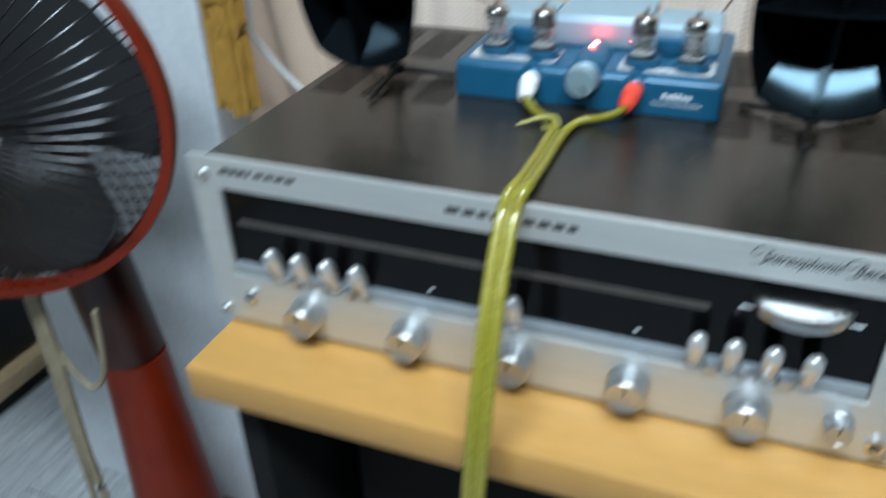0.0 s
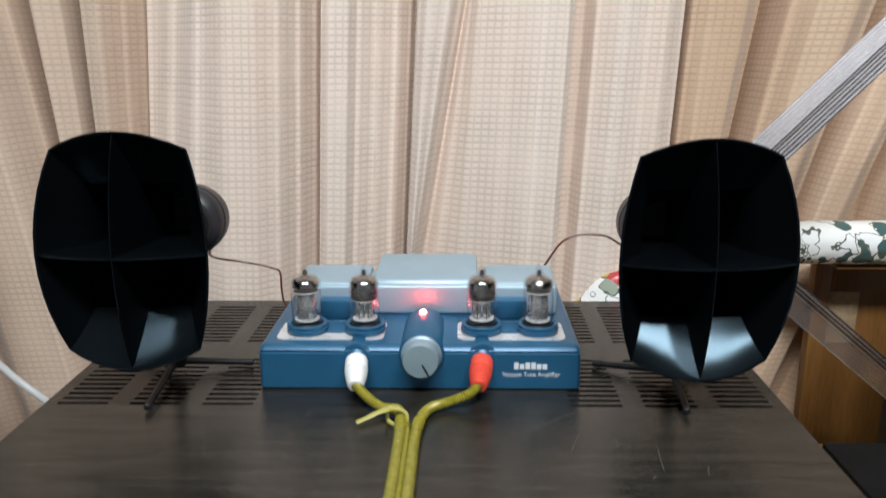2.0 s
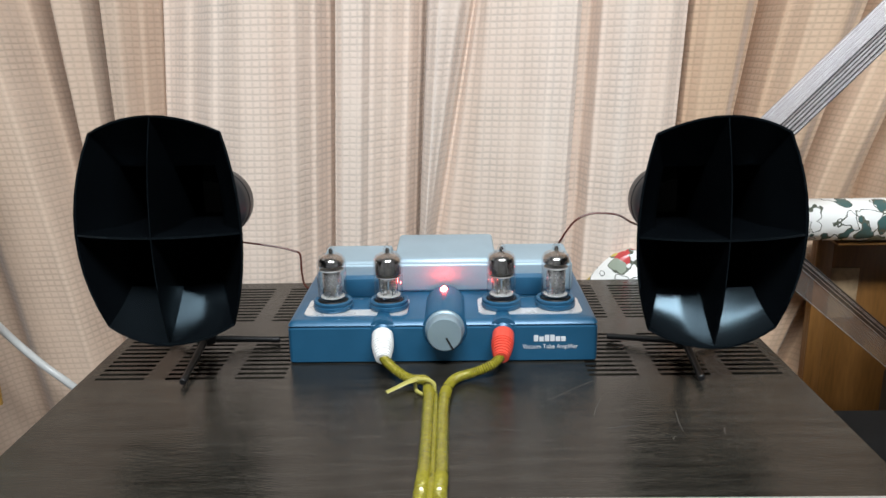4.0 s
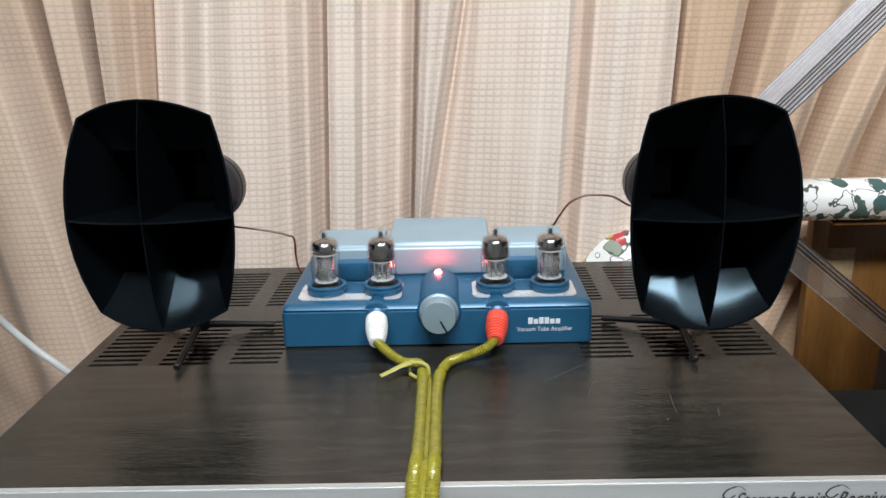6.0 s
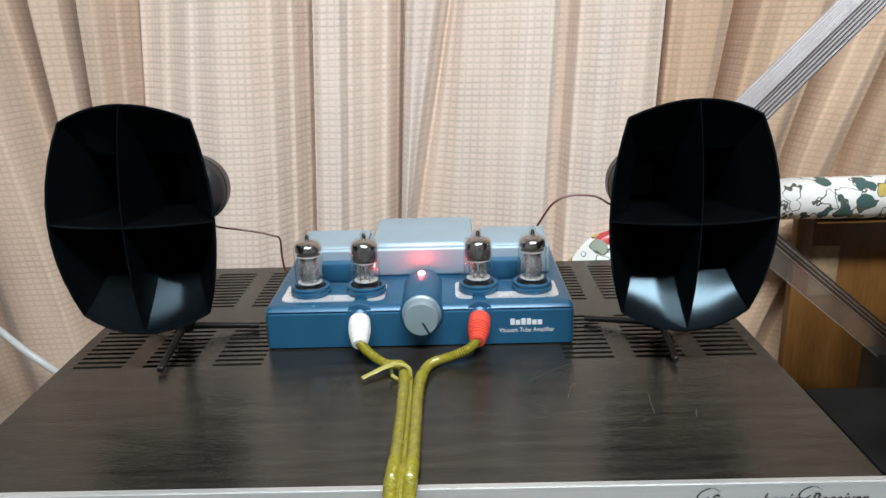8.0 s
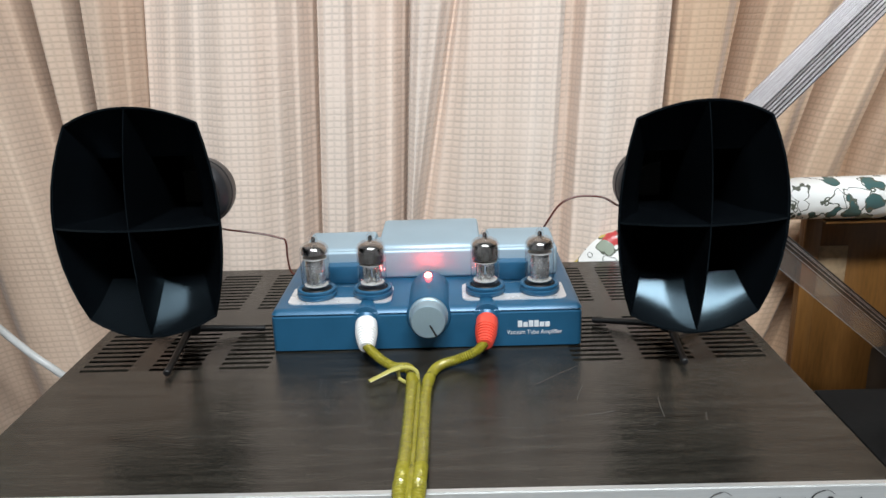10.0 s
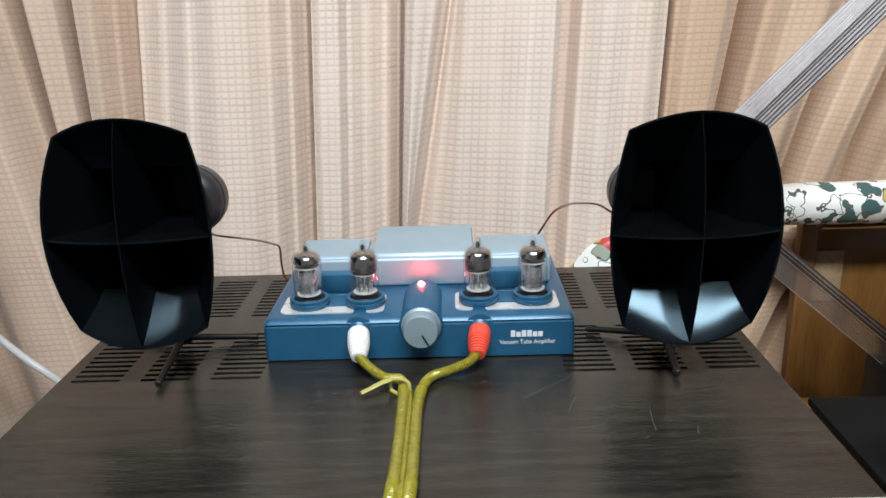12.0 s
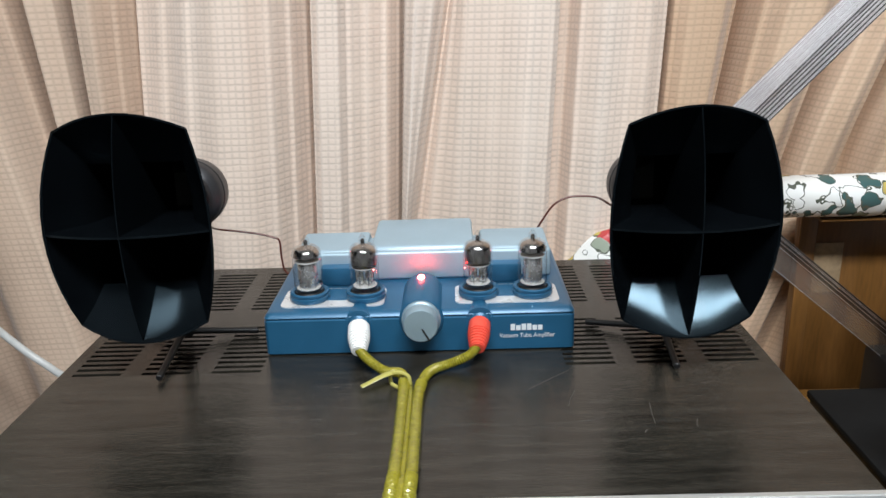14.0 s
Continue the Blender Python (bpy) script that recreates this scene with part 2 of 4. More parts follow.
M_WHITECABLE = mat("white_cable_pvc", (0.50, 0.51, 0.50), 0.35, vary=0.06)
M_REDFAN = mat("red_fan_plastic", (0.15, 0.013, 0.002), 0.38, vary=0.12, scale=20, fine=300, spec=0.28)
M_NECKSHADE = mat("shaded_red_plastic", (0.030, 0.006, 0.003), 0.40, vary=0.2, scale=20, fine=300)
M_FANBLACK = mat("dark_fan_plastic", (0.006, 0.006, 0.007), 0.4, vary=0.2)
M_FANBLADE = mat("grey_fan_blade", (0.016, 0.016, 0.017), 0.40, vary=0.1, scale=15)
M_FANWIRE = mat("grille_wire", (0.04, 0.04, 0.042), 0.26, 0.8, vary=0.1)
M_GOLD = mat("gold_thread", (0.50, 0.28, 0.05), 0.55, 0.1, vary=0.3, scale=150, fine=900, bump=0.8, stretch=(6, 6, 0.4))
M_CREAM = mat("cream_cord", (0.66, 0.56, 0.36), 0.7, vary=0.25, scale=120, fine=700, bump=0.8)
M_DULLCORD = mat("dull_tan_cord", (0.26, 0.215, 0.14), 0.6, vary=0.2, scale=60, fine=500, bump=0.4)
M_FLORAL = floral_cloth("floral_oilcloth", 66.0, 0.015)
M_BASKET = mat("white_basket_plastic", (0.72, 0.72, 0.68), 0.4, vary=0.05, scale=20)
M_REDCORD = mat("red_cord", (0.30, 0.018, 0.009), 0.3, vary=0.15)
M_CARD = mat("cream_card", (0.75, 0.66, 0.42), 0.7, vary=0.06)
M_BRASS = mat("brass", (0.7, 0.48, 0.15), 0.22, 1.0, vary=0.08)
M_FILM = clear("cloudy_film", (0.74, 0.70, 0.70), 0.15, 1.5, 0.34)
M_DULLFILM = clear("dull_clear_film", (0.70, 0.64, 0.58), 0.12, 1.5, 0.08)
M_STRAND = mat("steel_strand", (0.45, 0.44, 0.45), 0.45, 0.5, vary=0.15, bump=0.0)
M_BOXBROWN = mat("worn_black_board", (0.022, 0.017, 0.010), 0.55, vary=0.3, scale=25, fine=200)
M_GREYBOX = mat("grey_plastic", (0.35, 0.36, 0.36), 0.45, vary=0.08)
M_LED = glow("red_led", (1.0, 0.04, 0.03), 240.0)
M_DIFFUSER = glow("lamp_diffuser", (1.0, 0.97, 0.92), 3.0)


# ---- mesh helpers ----
def mesh_object(name, bm, material, parent=None, label="", smooth=True, angle=40):
    me = bpy.data.meshes.new(name)
    bm.normal_update()
    bm.to_mesh(me)
    bm.free()
    me.materials.append(material)
    if smooth:
        for f in me.polygons:
            f.use_smooth = True
        me.set_sharp_from_angle(angle=radians(angle))
    ob = new(name, me)
    if parent is not None:
        ob.parent = parent
    if label:
        ob["label"] = label
    return ob


def part(name, bm, material, parent, label="", smooth=True, angle=40):
    return mesh_object(name, bm, material, parent, label, smooth, angle)


def thing(name, label, category, group="", at=(0, 0, 0), kind=""):
    ob = new(name)
    ob.location = at
    return tagged(ob, label, category, group, kind)


def box(x0, x1, y0, y1, z0, z1, bevel=0.0, seg=2):
    bm = bmesh.new()
    bmesh.ops.create_cube(bm, size=1)
    for v in bm.verts:
        v.co = Vector(((x0 + x1) / 2 + v.co.x * (x1 - x0), (y0 + y1) / 2 + v.co.y * (y1 - y0), (z0 + z1) / 2 + v.co.z * (z1 - z0)))
    if bevel:
        bmesh.ops.bevel(bm, geom=bm.edges[:], offset=bevel, segments=seg, affect="EDGES", profile=0.5)
    return bm


def lathe(profile, m=Matrix(), seg=32, caps=True):
    """Turned solid from (radius, height) pairs round its own z axis, placed by m."""
    bm = bmesh.new()
    rings = []
    for r, h in profile:
        rings.append([bm.verts.new(m @ Vector((r * math.cos(2 * math.pi * i / seg), r * math.sin(2 * math.pi * i / seg), h))) for i in range(seg)])
    for a, b in zip(rings, rings[1:]):
        for i in range(seg):
            j = (i + 1) % seg
            bm.faces.new((a[i], a[j], b[j], b[i]))
    if caps:
        bm.faces.new(rings[0][::-1])
        bm.faces.new(rings[-1])
    bmesh.ops.recalc_face_normals(bm, faces=bm.faces[:])
    return bm


def along(a, b):
    """Pose whose z axis runs from a to b, at a."""
    a, b = Vector(a), Vector(b)
    return Matrix.Translation(a) @ (b - a).to_track_quat("Z", "Y").to_matrix().to_4x4()


def rod(a, b, r0, r1=None, seg=12):
    d = (Vector(b) - Vector(a)).length
    r1 = r0 if r1 is None else r1
    e = min(r0, r1) * 0.25
    return lathe([(r0 - e, 0), (r0, e), (r1, d - e), (r1 - e, d)], along(a, b), seg)


def spline(points, n=8):
    """Smooth run through the points."""
    p = [Vector(q) for q in points]
    p = [p[0] * 2 - p[1]] + p + [p[-1] * 2 - p[-2]]
    out = []
    for i in range(1, len(p) - 2):
        for k in range(n):
            t = k / n
            a, b, c, d = p[i - 1], p[i], p[i + 1], p[i + 2]
            out.append(0.5 * ((2 * b) + (c - a) * t + (2 * a - 5 * b + 4 * c - d) * t * t + (3 * b - a - 3 * c + d) * t ** 3))
    out.append(p[-2])
    return out


def tube(points, radius, n=8, seg=10, ripple=0.0, flat=1.0):
    """Cord along a smooth run; ripple gives a beaded braid; flat squeezes it in height."""
    run = spline(points, n)
    bm = bmesh.new()
    rings = []
    up = Vector((0, 0, 1))
    for i, c in enumerate(run):
        d = (run[min(i + 1, len(run) - 1)] - run[max(i - 1, 0)]).normalized()
        side = d.cross(up)
        side = side.normalized() if side.length > 1e-4 else Vector((1, 0, 0))
        top = side.cross(d)
        r = (radius[i * (len(radius) - 1) // max(len(run) - 1, 1)] if isinstance(radius, (list, tuple)) else radius) * (1 + ripple * (i % 2))
        rings.append([bm.verts.new(c + side * (r * math.cos(2 * math.pi * k / seg)) + top * (r * flat * math.sin(2 * math.pi * k / seg))) for k in range(seg)])
    for a, b in zip(rings, rings[1:]):
        for k in range(seg):
            j = (k + 1) % seg
            bm.faces.new((a[k], a[j], b[j], b[k]))
    bm.faces.new(rings[0][::-1])
    bm.faces.new(rings[-1])
    bmesh.ops.recalc_face_normals(bm, faces=bm.faces[:])
    return bm


def joined(*bms):
    out = bmesh.new()
    for b in bms:
        me = bpy.data.meshes.new("tmp")
        b.to_mesh(me)
        out.from_mesh(me)
        b.free()
        bpy.data.meshes.remove(me)
    return out


def rounded_plate(cx, cy, w, d, r, z0, z1, seg=6):
    bm = bmesh.new()
    ring = []
    for sx, sy, a0 in ((1, 1, 0), (-1, 1, 90), (-1, -1, 180), (1, -1, 270)):
        for k in range(seg + 1):
            a = radians(a0 + 90 * k / seg)
            ring.append((cx + sx * (w / 2 - r) + r * math.cos(a), cy + sy * (d / 2 - r) + r * math.sin(a)))
    lo = [bm.verts.new((x, y, z0)) for x, y in ring]
    hi = [bm.verts.new((x, y, z1)) for x, y in ring]
    for i in range(len(ring)):
        j = (i + 1) % len(ring)
        bm.faces.new((lo[i], lo[j], hi[j], hi[i]))
    bm.faces.new(hi)
    bm.faces.new(lo[::-1])
    return bm


def lettering(name, words, size, m, material, parent, shear=0.0, width=None):
    cu = bpy.data.curves.new(name, "FONT")
    cu.body, cu.size, cu.extrude, cu.shear = words, size, 0.00008, shear
    cu.align_x, cu.align_y = "CENTER", "CENTER"
    tmp = new(name, cu)
    me = bpy.data.meshes.new_from_object(tmp.evaluated_get(bpy.context.evaluated_depsgraph_get()))
    bpy.data.objects.remove(tmp)
    bpy.data.curves.remove(cu)
    me.materials.clear()
    me.materials.append(material)
    if width:
        xs = [v.co.x for v in me.vertices]
        k = width / (max(xs) - min(xs))
        for v in me.vertices:
            v.co.x *= k
    ob = new(name, me)
    ob.matrix_world = m
    ob.parent = parent
    return ob


# ---- setting ----
def structure(name, bm, material, label, category, smooth=False):
    return tagged(mesh_object(name, bm, material, None, "", smooth), label, category, kind="structure")


structure("wall_back", box(-1.6, 2.3, 0.50, 0.60, 0, 2.4), M_WALL, "white painted back wall behind the curtain", "wall")
# front and side walls are unseen; their grey holds bounced light down
structure("wall_front", box(-1.6, 2.3, -2.9, -2.8, 0, 2.4), M_UNSEENWALL, "unseen wall across the room, grey to limit bounced light", "wall")
structure("wall_left", box(-1.6, -1.5, -2.8, 0.50, 0, 2.4), M_UNSEENWALL, "unseen side wall, grey to limit bounced light", "wall")
structure("wall_right", box(2.2, 2.3, -2.8, 0.50, 0, 2.4), M_UNSEENWALL, "unseen side wall, grey to limit bounced light", "wall")
structure("ceiling", box(-1.6, 2.3, -2.9, 0.60, 2.4, 2.5), M_CEIL, "plain white painted ceiling", "ceiling")
structure("pillar", box(-0.82, -0.425, 0.29, 0.50, 0, 2.4, 0.004), M_WALL, "white painted pillar beside the curtain", "pillar")
floor = structure("floor", box(-1.6, 2.3, -2.9, 0.60, -0.12, -0.006), M_BLACKIN, "grey wooden plank floor", "floor")
ledge = thing("low_platform", "low tan wooden platform along the side of the room", "platform")
part("board", box(-1.45, -1.06, -1.2, 0.495, 0.04, 0.075, 0.003), M_TAN, ledge, "tan wooden board")
# black block put in for the shaded gap under the board
part("dark_gap_block", box(-1.45, -1.085, -1.2, 0.495, 0.0, 0.0395), M_BLACKIN, ledge)
crate = thing("black_case", "black case standing on the tan wooden platform", "case")
part("body", box(-1.40, -1.085, 0.10, 0.47, 0.0752, 0.40, 0.02, 3), M_MATTEBLACK, crate)
part("lid", box(-1.405, -1.080, 0.095, 0.475, 0.401, 0.43, 0.012, 3), M_MATTEBLACK, crate)
part("latch", box(-1.30, -1.24, 0.090, 0.0945, 0.38, 0.42, 0.002), M_CHROME, crate)

lamp = thing("ceiling_lamp", "long white ceiling lamp with twin tubes, switched on", "ceiling lamp", at=(LAMP_AT[0], LAMP_AT[1], 2.4))
part("housing", box(-0.62, 0.62, -0.10, 0.10, -0.06, 0.0, 0.008), M_CEIL, lamp)
for ty in (-0.06, 0.06):
    part("tube", rod((-0.58, ty, -0.085), (0.58, ty, -0.085), 0.016), M_DIFFUSER, lamp, "glowing white tube")
for tx in (-0.59, 0.59):
    part("holder", box(tx - 0.015, tx + 0.015, -0.085, 0.085, -0.11, -0.0605, 0.004), M_CEIL, lamp)

# curtain: hanging folds given as (place along the rail, how far the cloth comes forward)
FOLDS = [(-0.66, 0.02), (-0.60, 0.06), (-0.54, 0.02), (-0.48, 0.06), (-0.43, 0.015), (-0.385, 0.044), (-0.345, 0.042), (-0.326, 0.020), (-0.318, -0.008), (-0.304, 0.030), (-0.289, 0.026),
         (-0.281, -0.002), (-0.272, 0.032), (-0.262, 0.034), (-0.252, 0.022), (-0.2445, 0.012), (-0.2425, 0.004), (-0.2405, 0.012), (-0.215, 0.024), (-0.185, 0.040), (-0.155, 0.050),
         (-0.135, 0.050), (-0.118, 0.044), (-0.104, 0.034), (-0.0945, 0.022), (-0.0900, 0.012), (-0.0872, 0.034), (-0.080, 0.038), (-0.0660, 0.039), (-0.0585, 0.033), (-0.045, 0.028),
         (-0.030, 0.021), (-0.0200, 0.012), (-0.0165, 0.002), (-0.0130, 0.032), (-0.006, 0.039), (0.004, 0.035), (0.0105, 0.027), (0.0155, 0.021), (0.021, 0.027), (0.035, 0.033),
         (0.060, 0.037), (0.085, 0.042), (0.103, 0.046), (0.1075, 0.042), (0.1115, 0.022), (0.119, 0.021), (0.127, 0.034), (0.147, 0.041), (0.1669, 0.037), (0.1791, 0.040),
         (0.1945, 0.034), (0.1985, -0.030), (0.2035, 0.030), (0.2135, 0.036), (0.2345, 0.034), (0.248, 0.022), (0.253, 0.000), (0.260, -0.010), (0.270, 0.022), (0.2816, 0.036),
         (0.3013, 0.038), (0.318, 0.028), (0.328, 0.000), (0.336, -0.008), (0.347, 0.020), (0.360, 0.030), (0.372, 0.026), (0.385, -0.004), (0.396, -0.010), (0.41, 0.026),
         (0.43, 0.030), (0.47, 0.008), (0.53, 0.030), (0.6, 0.006), (0.68, 0.030), (0.76, 0.006), (0.84, 0.030), (0.92, 0.01)]


def fold_depth(x):
    for (xa, da), (xb, db) in zip(FOLDS, FOLDS[1:]):
        if xa <= x <= xb:
            t = (x - xa) / (xb - xa)
            t = t * t * (3 - 2 * t)
            return da + (db - da) * t
    return 0.0


def build_curtain(x0, x1, z0, z1, y, cloth, label):
    nx, nz = int(1100 * (x1 - x0)), 48
    bm = bmesh.new()
    uvl = bm.loops.layers.uv.new("UVMap")
    grid, arc = [], [0.0]
    for i in range(nx + 1):
        x = x0 + (x1 - x0) * i / nx
        if i:
            px = x0 + (x1 - x0) * (i - 1) / nx
            arc.append(arc[-1] + math.hypot(x - px, 1.3 * (fold_depth(x) - fold_depth(px))))
        col = []
        for j in range(nz + 1):
            z = z0 + (z1 - z0) * j / nz
            lean = 0.05 + 0.30 * min(max((x - 0.2) / 0.15, 0), 1)
            if x < -0.15:
                lean = max(min(0.05 - (x + 0.15), 0.1, 0.175 + 2.5 * (x + 0.2)), -0.15)
            xs = x + (z - 0.9) * lean + (min(max(z, 0.75), 1.1) - 0.95) * 0.13 * math.exp(-((x - 0.012) / 0.016) ** 2)
            soft = 0.92 + 0.08 * math.sin(z * 3.1 + x * 5)
            fold = fold_depth(x)
            if x > 0.24:
                fold += (0.032 - fold) * 0.65 * min(max((0.88 - z) / 0.08, 0), 1)
            d = fold * 1.75 * soft + 0.003 * noise.noise(Vector((x * 14, z * 3, 0.3))) + 0.0007 * noise.noise(Vector((x * 40, z * 9, 2.3)))
            col.append((bm.verts.new((xs, y - d, z)), (arc[i], z)))
        grid.append(col)
    for a, b in zip(grid, grid[1:]):
        for j in range(nz):
            q = (a[j], b[j], b[j + 1], a[j + 1])
            f = bm.faces.new([v for v, _ in q])
            for loop, (_, uv) in zip(f.loops, q):
                loop[uvl].uv = uv
    ob = mesh_object("curtain", bm, cloth, None, "", True, 180)
    mod = ob.modifiers.new("thickness", "SOLIDIFY")
    mod.thickness = 0.0012
    return tagged(ob, label, "curtain", "window curtains")


build_curtain(-0.62, -0.2425, 0.12, 1.9, 0.422, M_CURTAIN_SHADE, "waffle-weave curtain panel in tight folds, toned tan for shade")
build_curtain(-0.2427, 0.1990, 0.12, 1.9, 0.415, M_CURTAIN, "pale peach waffle-weave curtain hanging in uneven folds")
build_curtain(0.1986, 0.9, 0.12, 1.9, 0.424, M_CURTAIN_WARMSHADE, "waffle-weave curtain panel drawn to the side, toned tan for shade")
rail = thing("curtain_rail", "slim white metal curtain rail above the curtain", "curtain rail")
part("rail", box(-0.68, 0.98, 0.34, 0.43, 1.901, 1.925, 0.003), M_WALL, rail)

# ---- shelf stand ----
SHELF = 0.667
stand = thing("shelf_stand", "stand with an orange beech-coloured board top and dark open front", "shelf stand")
part("board", box(-0.214, 0.46, -0.055, 0.335, SHELF - 0.028, SHELF, 0.002), M_SHELF, stand, "orange beech laminate board")
part("side_panel", box(-0.200, -0.180, -0.03, 0.33, 0.0, SHELF - 0.0285, 0.001), M_BOXBLACK, stand)
part("side_panel", box(0.43, 0.45, -0.03, 0.33, 0.0, SHELF - 0.0285, 0.001), M_BOXBLACK, stand)
part("back_panel", box(-0.18, 0.43, 0.315, 0.33, 0.02, SHELF - 0.03), M_BOXBLACK, stand)
part("lower_board", box(-0.18, 0.43, -0.03, 0.315, 0.10, 0.12, 0.001), M_BOXBROWN, stand)
cabinet = thing("loudspeaker", "black box loudspeaker on the lower board of the stand", "loudspeaker")
part("body", box(-0.14, 0.12, 0.03, 0.30, 0.1205, 0.56, 0.006), M_BOXBLACK, cabinet)
part("cone", lathe([(0.09, 0.0), (0.085, -0.006), (0.07, 0.0), (0.03, 0.02), (0.025, 0.012), (0.01, 0.006)], along((-0.01, 0.0285, 0.32), (-0.01, 0.0, 0.32)) @ Matrix.Diagonal((1, 1, -1, 1)), 36), M_DRIVER, cabinet)

# ---- receiver ----
TOP = 0.8
rec = thing("stereo_receiver", "vintage silver-faced stereo receiver in dark walnut case", "stereo receiver")
slots = []
for cx in (-0.187, -0.1455, -0.104, -0.062, -0.0207, 0.0207, 0.062, 0.104, 0.1455, 0.187):
    w = 0.0145
    slots.append((cx - w, cx + w))
SLOT_YS = [0.129 + 0.0064 * i for i in range(11)] + [0.226 + 0.0064 * i for i in range(12)]


def vented_top(x0, x1, y0, y1, z):
    xs = sorted({x0, x1, *[a for s in slots for a in s]})
    ys = sorted({y0, y1, *SLOT_YS, *[a + 0.0031 for a in SLOT_YS]})
    bm = bmesh.new()
    v = [[bm.verts.new((x, y, z)) for y in ys] for x in xs]
    holes_x = {round(a, 5) for a, _ in slots}
    holes_y = {round(a, 5) for a in SLOT_YS}
    for i in range(len(xs) - 1):
        for j in range(len(ys) - 1):
            if round(xs[i], 5) in holes_x and round(ys[j], 5) in holes_y and not (abs(xs[i] + 0.0145) < 0.09 and ys[j] < 0.152):
                continue
            bm.faces.new((v[i][j], v[i + 1][j], v[i + 1][j + 1], v[i][j + 1]))
    return bm


top = part("top_panel", vented_top(-0.209, 0.209, 0.004, 0.314, TOP), M_VINYL, rec, "dark walnut vinyl top with rows of vent slots", smooth=False)
sol = top.modifiers.new("sheet", "SOLIDIFY")
sol.thickness, sol.offset = 0.0016, -1
part("side_panel", box(-0.209, -0.2075, 0.004, 0.314, 0.675, TOP - 0.0017), M_VINYL, rec, smooth=False)
part("side_panel", box(0.2075, 0.209, 0.004, 0.314, 0.675, TOP - 0.0017), M_VINYL, rec, smooth=False)
part("chassis", box(-0.206, 0.206, 0.006, 0.312, 0.678, TOP - 0.014), M_BLACKIN, rec)
part("rear_panel", box(-0.2075, 0.2075, 0.3125, 0.314, 0.675, TOP - 0.0017), M_BLACKIN, rec)
for fx in (-0.17, 0.17):
    for fy in (0.04, 0.27):
        part("foot", lathe([(0.012, SHELF), (0.013, SHELF + 0.010)], Matrix.Translation((fx, fy, 0)), 20), M_MATTEBLACK, rec)

# faceplate with the dial opening
FP0, FP1 = 0.6705, TOP + 0.0008
DX0, DX1, DZ0, DZ1 = -0.2005, 0.1995, 0.711, 0.778


def faceplate():
    xs, zs = [-0.2215, DX0, DX1, 0.2215], [FP0, DZ0, DZ1, FP1]
    bm = bmesh.new()
    front = [[bm.verts.new((x, 0.0, z)) for z in zs] for x in xs]
    back = [[bm.verts.new((x, 0.0038, z)) for z in zs] for x in xs]
    for i in range(3):
        for j in range(3):
            if i == 1 and j == 1:
                continue
            bm.faces.new((front[i][j], front[i + 1][j], front[i + 1][j + 1], front[i][j + 1]))
            bm.faces.new((back[i][j], back[i][j + 1], back[i + 1][j + 1], back[i + 1][j]))
    loop = [(0, 0), (1, 0), (2, 0), (3, 0), (3, 1), (3, 2), (3, 3), (2, 3), (1, 3), (0, 3), (0, 2), (0, 1)]
    for (a, b), (c, d) in zip(loop, loop[1:] + loop[:1]):
        bm.faces.new((front[a][b], back[a][b], back[c][d], front[c][d]))
    hole = [(1, 1), (2, 1), (2, 2), (1, 2)]
    for (a, b), (c, d) in zip(hole, hole[1:] + hole[:1]):
        bm.faces.new((front[c][d], back[c][d], back[a][b], front[a][b]))
    bmesh.ops.recalc_face_normals(bm, faces=bm.faces[:])
    sharp = [e for e in bm.edges if len(e.link_faces) == 2 and e.calc_face_angle(0) > 1]
    bmesh.ops.bevel(bm, geom=sharp, offset=0.0006, segments=2, affect="EDGES")
    return bm


fp = part("faceplate", faceplate(), M_SILVER, rec, "brushed aluminium faceplate", smooth=False)
dial = part("dial_window", box(DX0 - 0.002, DX1 + 0.002, 0.0042, 0.0056, DZ0 - 0.002, DZ1 + 0.002), M_DIAL, rec, "black glass tuning dial")
part("scale_strip", box(-0.192, 0.112, 0.0030, 0.0041, 0.7505, 0.7545), mat("dull_scale", (0.055, 0.048, 0.044), 0.5, vary=0.2, scale=60), dial, "dim dial scale")
part("lower_strip", box(DX0 + 0.0006, DX1 - 0.0006, 0.0012, 0.0041, DZ0 + 0.0006, DZ0 + 0.0095, 0.0006), M_DIALGREY, dial, "grey strip under the switches")
for tx in (-0.054, 0.075):
    part("mark", box(tx - 0.0014, tx + 0.0014, 0.0034, 0.0041, 0.7265, 0.7280), M_PRINT, dial)
wheel = part("tuning_wheel", lathe([(0.0235, -0.0045), (0.0255, -0.003), (0.0258, 0.002), (0.0250, 0.0038), (0.0236, 0.0044), (0.0004, 0.0046)], Matrix.Translation((0.157, 0.0060, 0.7655)), 56), M_WHEEL, rec, "bright metal horizontal tuning wheel")
part("slot_line", box(0.127, 0.188, 0.0028, 0.0041, 0.7567, 0.7576), M_PRINT, dial)


def toggle(x):
    t = part("toggle_switch", lathe([(0.0028, 0.0), (0.0036, 0.002), (0.0050, 0.013), (0.0054, 0.019), (0.0050, 0.0255), (0.0032, 0.0290), (0.0008, 0.0302)], along((x, 0.000, 0.7160), (x, -0.0110, 0.7410)), 18), M_SATIN, rec, "tapered metal toggle switch")
    part("bushing", rod((x, 0.003, 0.7165), (x, -0.002, 0.7165), 0.0042, None, 16), M_CHROME, t)


for x in (-0.162, -0.142, -0.121, -0.100, 0.003, 0.109, 0.128, 0.148, 0.168):
    toggle(x)
for a, b in ((-0.156, -0.148), (-0.1355, -0.1275), (-0.114, -0.107), (0.115, 0.122), (0.134, 0.142), (0.154, 0.162)):
    part("button", box(a, b, -0.0035, 0.001, 0.7125, 0.7185, 0.001), M_KNOB, rec)


